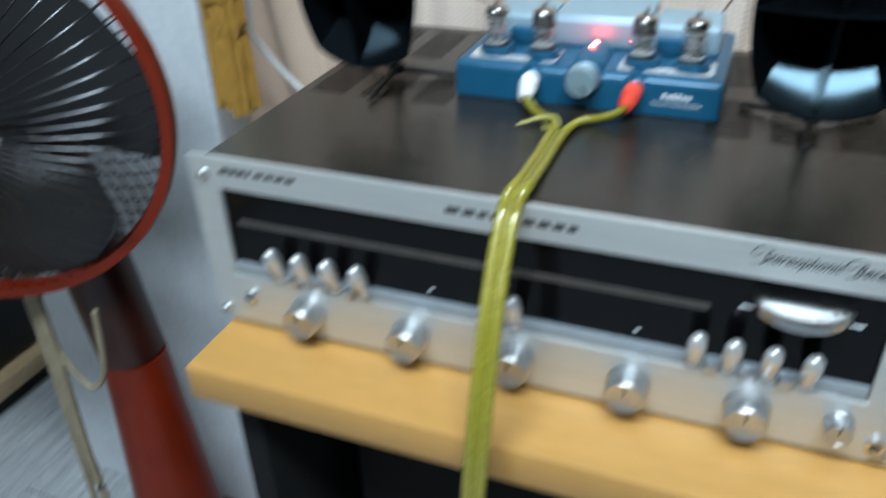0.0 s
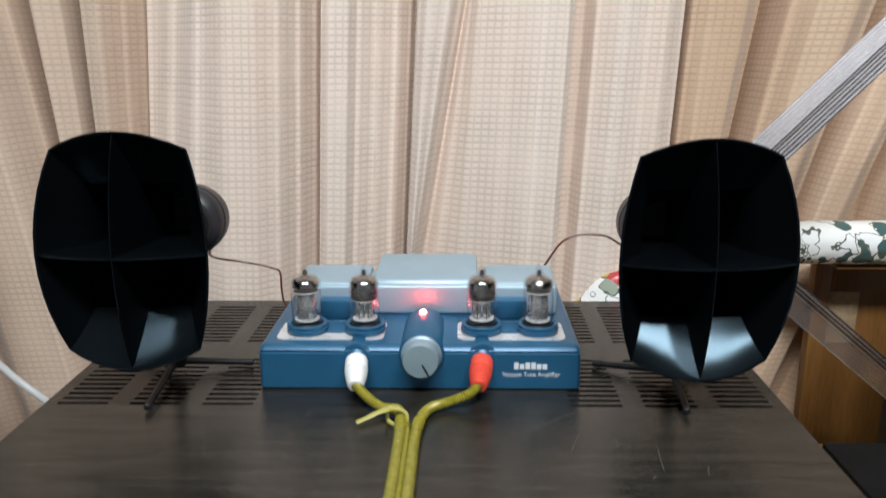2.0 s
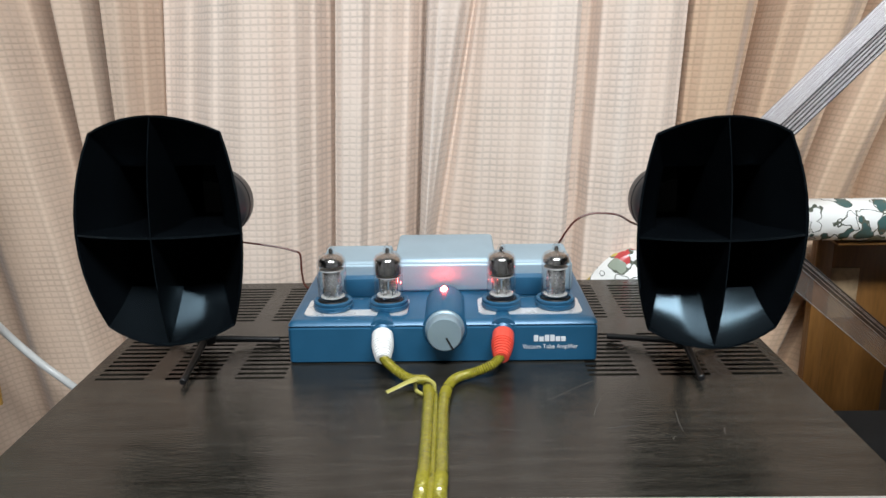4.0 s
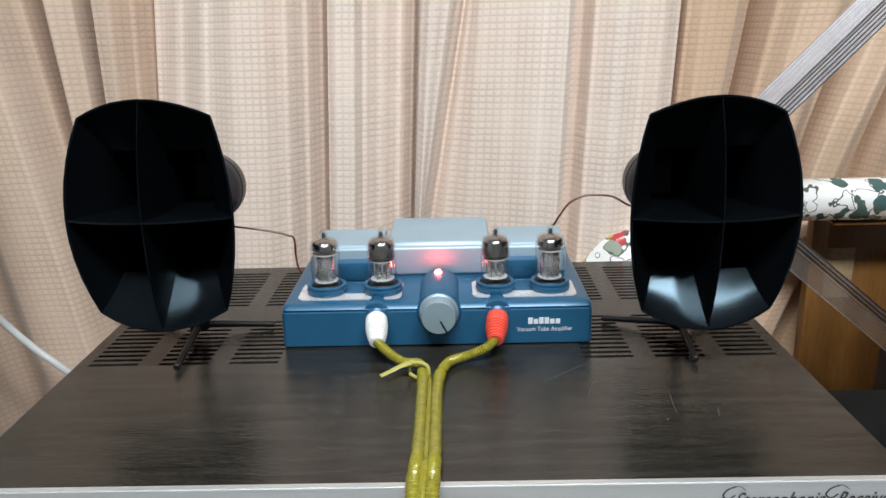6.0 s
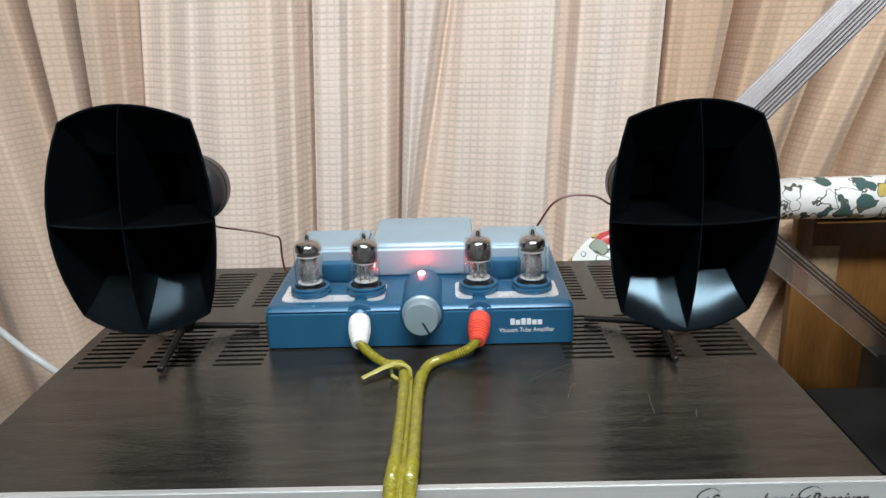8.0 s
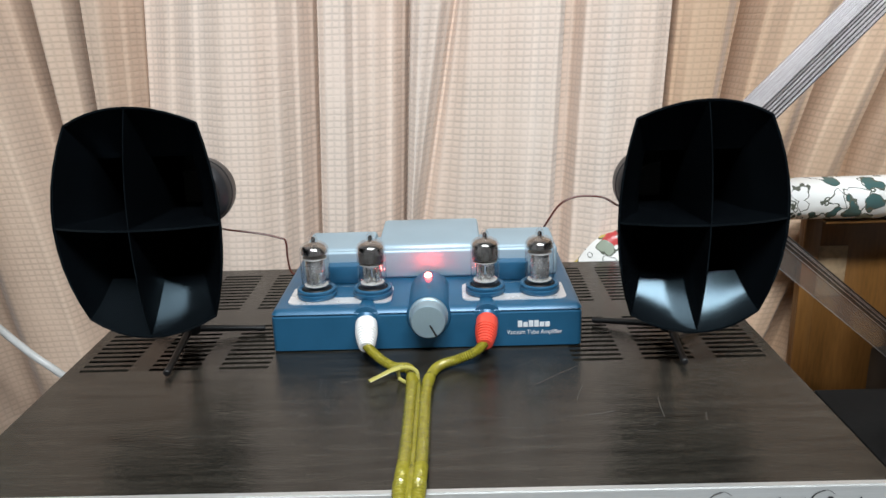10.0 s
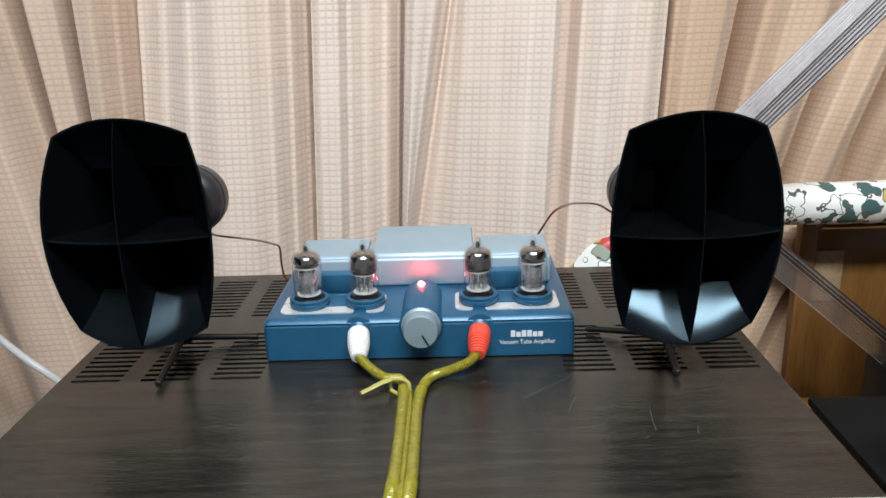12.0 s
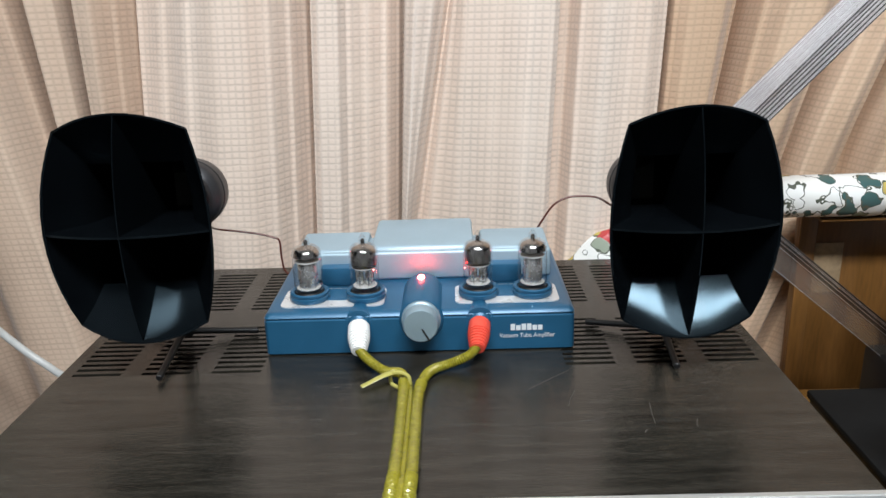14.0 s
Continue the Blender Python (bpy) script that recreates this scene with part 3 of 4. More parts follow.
def knob(x, z, r, length):
    m = along((x, 0.0, z), (x, -1, z))
    k = part("knob", lathe([(r * 1.06, 0.0005), (r * 1.06, 0.003), (r, 0.0035), (r * 0.985, length * 0.55), (r * 0.95, length - 0.001), (r * 0.88, length), (r * 0.8, length - 0.0006), (0.0004, length - 0.0009)], m, 40), M_KNOB, rec, "turned aluminium knob")
    part("pointer", box(x - 0.0005, x + 0.0005, -length - 0.0002, -length + 0.0006, z + r * 0.2, z + r * 0.85), M_INK, k)


for x in (-0.1448, -0.0685, 0.003, 0.0742, 0.1415):
    knob(x, 0.6905, 0.0125, 0.016)
knob(0.189, 0.6945, 0.0075, 0.012)
for x, z in ((0.2095, 0.684), (-0.1905, 0.695)):
    j = part("headphone_jack", lathe([(0.0052, 0.0003), (0.0052, 0.0022), (0.0044, 0.003), (0.0030, 0.003), (0.0028, 0.0012), (0.0003, 0.0012)], along((x, 0, z), (x, -1, z)), 24), M_CHROME, rec)
    part("socket", lathe([(0.0027, 0.0013), (0.0024, 0.0016)], along((x, 0, z), (x, -1, z)), 16), M_INK, j)
for x, z in ((-0.211, 0.7875), (0.2085, 0.7835), (-0.214, 0.679), (0.2125, 0.6770)):
    s = part("screw", lathe([(0.0044, 0.0002), (0.0044, 0.0016), (0.0036, 0.0026), (0.0003, 0.003)], along((x, 0, z), (x, -1, z)), 20), M_KNOB, rec)
    part("slot", box(x - 0.003, x + 0.003, -0.0032, -0.0026, z - 0.0004, z + 0.0004), M_INK, s)


def bars(widths, x, z, h, gap, name, shear=0.0):
    for w in widths:
        b = box(x, x + w, -0.0003, 0.0003, z - h / 2, z + h / 2)
        for v in b.verts:
            v.co.x += (v.co.z - z) * shear
        part(name, b, M_INK, fp, smooth=False)
        x += w + gap


bars([0.0085, 0.007, 0.0055, 0.007, 0.0075, 0.0065, 0.0065, 0.006, 0.005], -0.041, 0.7898, 0.0042, 0.0023, "mark_bar")
bars([0.006, 0.005, 0.005, 0.003], -0.197, 0.7918, 0.0042, 0.0012, "model_bar", 0.4)
bars([0.006, 0.006, 0.006, 0.006], -0.171, 0.7918, 0.0036, 0.0016, "model_bar", 0.4)
M_SCRIPT = mat("black_script_print", (0.022, 0.022, 0.022), 0.6, vary=0.15, bump=0.0)
lettering("script", "Stereophonic", 0.0095, pose(0.1510, -0.00035, 0.7918, 90, 0, 0), M_SCRIPT, fp, 0.55, 0.0385)
lettering("script", "Receiver", 0.0095, pose(0.1875, -0.00035, 0.7918, 90, 0, 0), M_SCRIPT, fp, 0.55, 0.0255)


def swash(points, r):
    """Pen stroke lying on the faceplate, thin at both ends."""
    part("script_swash", tube([(x, -0.0001, z) for x, z in points], [r * 0.4, r, r * 1.3, r, r * 0.4], 8, 6), M_SCRIPT, fp)


for sx in (0.1300, 0.1735):
    swash([(sx + 0.0075, 0.7966), (sx + 0.0040, 0.7985), (sx - 0.0005, 0.7968), (sx - 0.0022, 0.7938), (sx + 0.0002, 0.7924), (sx + 0.0030, 0.7942)], 0.00028)
    swash([(sx - 0.0030, 0.7884), (sx + 0.0005, 0.7874), (sx + 0.0040, 0.7884), (sx + 0.0062, 0.7912)], 0.00026)


M_SCRATCH = mat("pale_scratch", (0.065, 0.06, 0.055), 0.5, vary=0.2, bump=0.0)
SCRATCHES = [((0.062, 0.098), (0.090, 0.122)), ((0.084, 0.081), (0.090, 0.098)), ((0.125, 0.062), (0.127, 0.083)), ((0.101, 0.069), (0.088, 0.066)), ((0.145, 0.058), (0.147, 0.066)), ((-0.060, 0.071), (-0.056, 0.072)), ((-0.044, 0.108), (-0.040, 0.109)), ((0.040, 0.118), (0.043, 0.119)), ((0.118, 0.054), (0.120, 0.057)), ((-0.120, 0.092), (-0.118, 0.0925))]
for (xa, ya), (xb, yb) in SCRATCHES:
    d = Vector((xb - xa, yb - ya, 0)).normalized()
    w = Vector((-d.y, d.x, 0)) * 0.00014
    bm = bmesh.new()
    mid = (Vector((xa, ya, TOP)) + Vector((xb, yb, TOP))) / 2 + w * 3
    pts = [Vector((xa, ya, TOP)), mid, Vector((xb, yb, TOP))]
    lo = [[bm.verts.new(q + w * k + Vector((0, 0, h))) for k, h in ((-1, 0.00002), (0, 0.00012), (1, 0.00002))] for q in pts]
    for r0, r1 in zip(lo, lo[1:]):
        for i in range(2):
            bm.faces.new((r0[i], r1[i], r1[i + 1], r0[i + 1]))
    part("scratch", bm, M_SCRATCH, top, smooth=False)

# ---- tube amplifier ----
amp = thing("tube_amplifier", "small blue vacuum tube amplifier kit with a lit red indicator", "tube amplifier", at=(0.0015, 0, 0))
AF, AB = 0.1508, 0.274


def amp_shell():
    """Moulded base: a shallow tray with a slightly drawn-in upper lip."""
    bm = bmesh.new()
    levels = [(0.0015, 0.8002), (0.0, 0.8010), (0.0, 0.8222), (0.0008, 0.8228), (0.0008, 0.8236), (0.0, 0.8242), (0.0012, 0.8262), (0.0035, 0.8272)]
    rings = []
    for inset, z in levels:
        ring = []
        for sx, sy, a0 in ((1, 1, 0), (-1, 1, 90), (-1, -1, 180), (1, -1, 270)):
            for k in range(5):
                a = radians(a0 + 22.5 * k)
                r = 0.003
                ring.append(bm.verts.new((0.0022 + sx * (0.0940 - inset - r) + r * math.cos(a), (AF + AB) / 2 + sy * ((AB - AF) / 2 - inset - r) + r * math.sin(a), z)))
        rings.append(ring)
    for a, b in zip(rings, rings[1:]):
        for i in range(len(a)):
            j = (i + 1) % len(a)
            bm.faces.new((a[i], a[j], b[j], b[i]))
    bm.faces.new(rings[0][::-1])
    bm.faces.new(rings[-1])
    return bm


part("base", amp_shell(), M_BLUE, amp, "metallic blue plastic base")
for jx in (-0.034, 0.039):
    part("jack_hood", lathe([(0.0086, 0.0), (0.0090, 0.001), (0.0090, 0.013), (0.007, 0.016), (0.001, 0.017)], along((jx, 0.1510, 0.8198), (jx, 1, 0.8198)), 32), M_BLUE, amp)
part("control_hood", lathe([(0.0128, 0.0), (0.0134, 0.001), (0.0134, 0.044), (0.012, 0.050), (0.003, 0.053)], along((0.0038, 0.1495, 0.8218), (0.0038, 1, 0.8218)), 40), M_BLUE, amp, "rounded blue hood over the volume control")
vol = part("volume_knob", lathe([(0.0118, 0.0), (0.0118, 0.002), (0.0108, 0.003), (0.0105, 0.0102), (0.0098, 0.0110), (0.0002, 0.0113)], along((0.0038, 0.1490, 0.8228), (0.0038, 0.0, 0.8228)), 44), M_KNOBBLUE, amp, "grey-blue volume knob")
pk = box(-0.0005, 0.0005, -0.0002, 0.0004, -0.0105, -0.002)
bmesh.ops.transform(pk, matrix=pose(0.0038, 0.1377, 0.8228, 0, -28, 0), verts=pk.verts)
part("pointer", pk, M_INK, vol)
part("led", lathe([(0.0023, 0.0), (0.0023, 0.0020), (0.0018, 0.0034), (0.0009, 0.0041), (0.0001, 0.0043)], Matrix.Translation((0.003, 0.187, 0.8328)), 20), M_LED, amp, "lit red indicator")
for px in (-0.0515, 0.0565):
    part("tube_plate", rounded_plate(px, 0.1755, 0.064, 0.031, 0.005, 0.8266, 0.8279), M_PLATE, amp, "silver plate under the tubes")
    part("plate_insert", rounded_plate(px, 0.1790, 0.018, 0.018, 0.001, 0.8270, 0.8288), M_BLUE, amp)
    part("step_block", box(px - 0.0115, px + 0.0115, 0.1965, 0.210, 0.8274, 0.8395, 0.0008), M_BLUE, amp)
CV = 0.2065


def cover(x0, x1, z1, yb):
    """Pressed transformer cover with a rolled front edge and a top that falls to the back."""
    bm = bmesh.new()
    prof = [(CV, 0.8274), (CV, z1 - 0.004), (CV + 0.0012, z1 - 0.0012), (CV + 0.004, z1), (yb - 0.003, z1 + 0.0012), (yb, z1 - 0.003), (yb, 0.8274)]
    rows = []
    for x, inset in ((x0, 0.0022), (x0 + 0.0008, 0.0006), (x0 + 0.0026, 0.0), (x1 - 0.0026, 0.0), (x1 - 0.0008, 0.0006), (x1, 0.0022)):
        rows.append([bm.verts.new((x, y + (inset if y < (CV + yb) / 2 else -inset), z - (inset if z > 0.83 else 0))) for y, z in prof])
    for a, b in zip(rows, rows[1:]):
        for i in range(len(prof) - 1):
            bm.faces.new((a[i], a[i + 1], b[i + 1], b[i]))
    bm.faces.new(rows[0])
    bm.faces.new(rows[-1][::-1])
    bmesh.ops.recalc_face_normals(bm, faces=bm.faces[:])
    return bm


part("cover", box(-0.0805, 0.0880, CV - 0.0015, 0.240, 0.8274, 0.8470, 0.0022, 3), M_COVER, amp, "pale blue metal rear cover")
for x0, x1, z1, yb in ((-0.080, -0.0335, 0.8485, 0.246), (-0.0305, 0.0375, 0.8505, 0.268), (0.0420, 0.0875, 0.8485, 0.246)):
    part("transformer_cover", cover(x0, x1, z1, yb), M_COVER, amp, "pale blue transformer cover")
lettering("caption", "Vacuum Tube Amplifier", 0.0040, pose(0.0675, AF - 0.0003, 0.8098, 90, 0, 0), M_PRINT, amp, 0, 0.0335)
mk = [box(0.0575 + 0.0033 * i, 0.0575 + 0.0033 * i + 0.0027, AF - 0.0004, AF + 0.0004, 0.8132, 0.8132 + (0.0040 if i in (0, 2, 3) else 0.0030)) for i in range(6)]
for b in mk:
    part("mark_bar", b, M_PRINT, amp, smooth=False)
for fx in (-0.08, 0.08):
    for fy in (0.165, 0.25):
        part("foot", lathe([(0.005, TOP + 0.0002), (0.005, TOP + 0.0015)], Matrix.Translation((fx, fy, 0)), 12), M_MATTEBLACK, amp)


def vacuum_tube(x, y, kind):
    v = tagged(new("vacuum_tube"), "clear glass vacuum tube in a blue socket" if kind == "power" else "glass vacuum tube with dark getter in a blue socket", "vacuum tube", "tubes on the amplifier")
    v.location = (x, y, 0.8278)
    v.scale = (1.15, 1.15, 1.09)
    sock = part("socket", lathe([(0.0104, 0.0004), (0.0108, 0.0012), (0.0108, 0.0030), (0.0102, 0.0034), (0.0106, 0.0040), (0.0106, 0.0052), (0.0098, 0.0058), (0.0084, 0.0052), (0.0082, 0.0012)], seg=36), M_BLUE, v, "blue ring socket")
    part("collar", lathe([(0.0078, 0.0014), (0.0079, 0.0050), (0.0074, 0.0056), (0.0010, 0.0056)], seg=28), M_MATTEBLACK, sock)
    g = [(0.0072, 0.0058), (0.0077, 0.0066), (0.0079, 0.010), (0.0079, 0.0270), (0.0076, 0.0292), (0.0066, 0.0310), (0.0048, 0.0322), (0.0028, 0.0328), (0.0019, 0.0334), (0.0022, 0.0348), (0.0018, 0.0362), (0.0008, 0.0376), (0.0003, 0.0388)]
    glass = part("envelope", lathe(g, seg=36, caps=False), M_GLASS, v, "clear glass envelope")
    h0 = 0.0262 if kind == "power" else 0.0205
    gl = [(0.0071, h0), (0.0071, h0 + 0.0002), (0.0071, 0.0268), (0.0068, 0.0286), (0.0059, 0.0302), (0.0042, 0.0313), (0.0022, 0.0319), (0.0010, 0.0330), (0.0012, 0.0345), (0.0006, 0.0356)]
    part("getter", lathe(gl, seg=32, caps=False), M_GETTER, v, "dark mirror-like getter film")
    if kind == "power":
        part("anode", lathe([(0.0052, 0.0080), (0.0053, 0.0085), (0.0053, 0.0225), (0.0050, 0.0230), (0.001, 0.0230)], seg=10), M_ANODE, v, "grey metal anode")
        part("mica_disc", lathe([(0.0066, 0.0231), (0.0066, 0.0236)], seg=12), M_MICA, v)
        part("mica_disc", lathe([(0.0066, 0.0072), (0.0066, 0.0077)], seg=12), M_MICA, v)
    else:
        for dx in (-0.0024, 0.0024):
            part("anode", box(dx - 0.0019, dx + 0.0019, -0.0028, 0.0028, 0.0090, 0.0186, 0.0006), M_ANODE, v)
        part("mica_disc", lathe([(0.0066, 0.0187), (0.0066, 0.0193)], seg=12), M_MICA, v)
        part("mica_disc", lathe([(0.0066, 0.0078), (0.0066, 0.0082)], seg=12), M_MICA, v)
        for a in range(6):
            c, s = math.cos(a * 1.047) * 0.0048, math.sin(a * 1.047) * 0.0048
            part("support_wire", rod((c, s, 0.006), (c, s, 0.0175), 0.0003, 0.0003, 6), M_CHROME, v)
    return v


for x, kind in ((-0.0652, "power"), (-0.0300, "signal"), (0.0406, "signal"), (0.0744, "power")):
    vacuum_tube(x, 0.1738, kind)

# ---- audio cable ----
audio = thing("audio_cable", "olive-yellow twin audio cable with white and red plugs", "audio cable", at=(0.0015, 0, 0))


def plug(jx, end, material, label):
    a, b = Vector((jx, 0.1495, 0.8190)), Vector(end)
    d = (b - a).length
    prof = [(0.0060, 0.0), (0.0066, 0.001), (0.0067, 0.0075)]
    n = 7
    for i in range(n):
        h = 0.008 + (d - 0.008) * i / n
        r = 0.0067 - 0.0026 * (i / n) ** 1.5
        prof += [(r, h), (r, h + (d - 0.008) / n * 0.55), (r - 0.0006, h + (d - 0.008) / n * 0.62), (r - 0.0006, h + (d - 0.008) / n * 0.95)]
    prof.append((0.0022, d))
    p = part("plug", lathe(prof, along(a, b), 24), material, audio, label)
    part("collar", rod((jx, 0.1525, 0.8192), (jx, 0.1494, 0.8187), 0.0070, 0.0070, 20), M_BLUE, p)


plug(-0.034, (-0.0322, 0.1300, 0.8112), M_WHITEPLUG, "white ribbed rubber plug")
plug(0.039, (0.0366, 0.1295, 0.8115), M_REDPLUG, "red ribbed rubber plug")
HANG = [(-0.0005, 0.018, 0.8048), (-0.0010, 0.002, 0.8050), (-0.0014, -0.010, 0.7985), (-0.0008, -0.030, 0.776), (0.0010, -0.050, 0.749), (0.0022, -0.066, 0.716), (0.0022, -0.077, 0.678), (0.0005, -0.082, 0.63), (-0.004, -0.085, 0.54), (-0.010, -0.086, 0.36)]


def channel(side, start):
    run = start + [(x + side * 0.0039, y, z) for x, y, z in HANG]
    core = part("cord", tube(run, [0.0026, 0.0029, 0.0031, 0.0032, 0.0032], 16, 12, 0.16), M_CABLE, audio, "translucent olive-yellow cord with braid showing")
    return core


channel(-1, [(-0.0326, 0.1318, 0.8119), (-0.0262, 0.1250, 0.8082), (-0.0165, 0.1190, 0.8040), (-0.0075, 0.1145, 0.8048), (-0.0050, 0.105, 0.8042), (-0.0046, 0.085, 0.8032), (-0.0044, 0.05, 0.8032)])
channel(1, [(0.0368, 0.1312, 0.8121), (0.0312, 0.1270, 0.8085), (0.0205, 0.1255, 0.8045), (0.0100, 0.1185, 0.8040), (0.0050, 0.105, 0.8036), (0.0034, 0.085, 0.8032), (0.0033, 0.05, 0.8032)])
part("web", tube([(-0.0012, 0.106, 0.8020), (-0.0008, 0.095, 0.8036), (-0.0006, 0.075, 0.8040), (-0.0006, 0.05, 0.8040)] + [(a, b, c + 0.0006) for a, b, c in HANG], [0.0012, 0.0017, 0.0019, 0.0019], 8, 8), M_CABLE, audio)
tie = thing("cable_tie", "pale yellow nylon tie knotted round the cable", "cable tie")
part("loop", tube([(-0.0110, 0.108, 0.8025), (-0.0105, 0.106, 0.8085), (-0.0050, 0.105, 0.8098), (-0.0005, 0.104, 0.8075), (-0.0010, 0.103, 0.8020), (-0.0060, 0.104, 0.8010), (-0.0108, 0.106, 0.8028)], 0.0011, 8, 8), M_TIE, tie)
part("tail", tube([(-0.0085, 0.108, 0.8090), (-0.0150, 0.103, 0.8090), (-0.0205, 0.100, 0.8075), (-0.0262, 0.0965, 0.8062)], [0.0022, 0.0019, 0.0017, 0.0016], 6, 8, 0, 0.45), M_TIE, tie)


# ---- horn speakers ----
def mouth(n=10):
    """Barrel-shaped rim: four corners joined by bowed sides that also come forward; with the flat-sided inner edge behind it."""
    c = [(0.0350, 0.0532), (-0.0350, 0.0532), (-0.0350, -0.0532), (0.0350, -0.0532)]
    inner = [(0.0268, 0.0347), (-0.0268, 0.0347), (-0.0268, -0.0347), (0.0268, -0.0347)]
    mids = [(0, 0.0092, 0.006), (-0.0096, 0, 0.007), (0, -0.0095, 0.006), (0.0096, 0, 0.007)]
    rim, edge = [], []
    for i in range(4):
        (xa, za), (xb, zb), (mx, mz, fwd) = c[i], c[(i + 1) % 4], mids[i]
        (ia, ja), (ib, jb) = inner[i], inner[(i + 1) % 4]
        for k in range(n):
            t = k / n
            w = 4 * t * (1 - t)
            rim.append(Vector((xa + (xb - xa) * t + mx * w, -fwd * w, za + (zb - za) * t + mz * w)))
            edge.append(Vector((ia + (ib - ia) * t + mx * 0.3 * w, 0.0152, ja + (jb - ja) * t)))
    return rim, edge


def horn_shell():
    rim, edge = mouth()
    rows = []
    for t in (0.0, 0.03, 0.2, 0.4, 0.6, 0.8, 1.0):
        row = []
        for a, b in zip(rim, edge):
            p = a.lerp(b, t)
            hollow = 0.0014 * 4 * t * (1 - t)
            if abs(a.z) > 0.0530:
                p.z += math.copysign(hollow, a.z)
            else:
                p.x += math.copysign(hollow * 0.5, a.x)
            row.append(p)
        rows.append(row)
    for t in (0.25, 0.5, 0.75, 1.0):
        row = []
        for b in edge:
            a = math.atan2(b.z, b.x)
            p = b.lerp(Vector((0.0165 * math.cos(a), 0.086, 0.0165 * math.sin(a))), t)
            row.append(p)
        rows.append(row)
    bm = bmesh.new()
    outer = [[bm.verts.new((p.x * 1.016, p.y, p.z * 1.012)) for p in row] for row in rows]
    inner = [[bm.verts.new((p.x * 0.986, p.y + 0.0002, p.z * 0.990)) for p in row] for row in rows]
    for sheet, flip in ((outer, False), (inner, True)):
        for a, b in zip(sheet, sheet[1:]):
            for i in range(len(a)):
                j = (i + 1) % len(a)
                bm.faces.new((a[i], b[i], b[j], a[j]) if not flip else (a[i], a[j], b[j], b[i]))
    for i in range(len(outer[0])):
        j = (i + 1) % len(outer[0])
        bm.faces.new((outer[0][i], outer[0][j], inner[0][j], inner[0][i]))
    bmesh.ops.recalc_face_normals(bm, faces=bm.faces[:])
    lip = [e for e in bm.edges if e.calc_face_angle(0) > 0.9 and all(v.co.y < 0.0005 for v in e.verts)]
    bmesh.ops.bevel(bm, geom=lip, offset=0.0004, segments=2, affect="EDGES")
    return bm


def wedge(reach, stops, halves, bulge, upright):
    """Cell divider with a bowed front edge; reach gives its half span at the front, the inner edge and the throat."""
    bm = bmesh.new()
    rows, n = [], 12
    for k, (y, span, half) in enumerate(zip(stops, reach, halves)):
        ring = []
        for side in (-1, 1):
            for i in range(n + 1):
                u = (i / n * 2 - 1) * (1 if side < 0 else -1)
                yy = y - (bulge * (1 - u * u) if k < 2 else 0.0)
                ring.append(bm.verts.new((side * half, yy, u * span) if upright else (u * span, yy, side * half)))
        rows.append(ring)
    for p, q in zip(rows, rows[1:]):
        for i in range(len(p)):
            j = (i + 1) % len(p)
            bm.faces.new((p[i], p[j], q[j], q[i]))
    for ring, flip in ((rows[0], False), (rows[-1], True)):
        for i in range(n):
            f = (ring[i], ring[i + 1], ring[-2 - i], ring[-1 - i])
            bm.faces.new(f[::-1] if flip else f)
    bmesh.ops.recalc_face_normals(bm, faces=bm.faces[:])
    return bm


def horn_speaker(label, at, hub, tips, turn, lean):
    h = tagged(new("horn_speaker"), label, "horn speaker", "pair of horn speakers")
    h.location = at
    h.rotation_euler = (radians(lean), 0, radians(turn))
    inv = (Matrix.Translation(at) @ Matrix.Rotation(radians(turn), 4, "Z") @ Matrix.Rotation(radians(lean), 4, "X")).inverted()
    part("horn", horn_shell(), M_HORN, h, "glossy black four-cell horn", angle=32)
    part("throat", lathe([(0.0164, 0.0835), (0.0164, 0.0845)], pose(0, 0, 0, -90, 0, 0), 28), M_BLACKIN, h)
    part("divider", wedge((0.0612, 0.0602, 0.0352, 0.0240), (-0.0052, -0.0040, 0.0158, 0.060), (0.0003, 0.0005, 0.0036, 0.0050), 0.013, True), M_HORN, h)
    part("divider", wedge((0.0436, 0.0428, 0.0294, 0.0215), (-0.0066, -0.0052, 0.0168, 0.060), (0.0006, 0.0009, 0.0008, 0.0008), 0.0114, False), M_HORN, h)
    drv = part("driver", lathe([(0.0165, 0.085), (0.017, 0.090), (0.0210, 0.093), (0.0222, 0.095), (0.0222, 0.112), (0.0210, 0.116), (0.018, 0.118), (0.001, 0.119)], pose(0, 0, 0, -90, 0, 0), 40), M_DRIVER, h, "black compression driver")
    part("rim", lathe([(0.0223, 0.1005), (0.0229, 0.1012), (0.0229, 0.1065), (0.0223, 0.1072)], pose(0, 0, 0, -90, 0, 0), 40), M_DRIVER, drv)
    hb = inv @ Vector(hub)
    post = part("stand_post", rod(hb, (0.0, hb.y - 0.004, -0.030), 0.0035, 0.0035, 14), M_MATTEBLACK, h)
    part("hub", lathe([(0.006, -0.002), (0.0068, 0.0), (0.0068, 0.004), (0.004, 0.0065)], Matrix.Translation(hb), 20), M_MATTEBLACK, h)
    for tip in tips:
        t = inv @ Vector(tip)
        leg = part("leg", rod(hb + Vector((0, 0, 0.001)), t, 0.0023, 0.0018, 10), M_MATTEBLACK, h)
        part("rubber_tip", rod(t + (hb - t).normalized() * 0.006, t, 0.0021, 0.0020, 10), M_MATTEBLACK, leg)
    return h


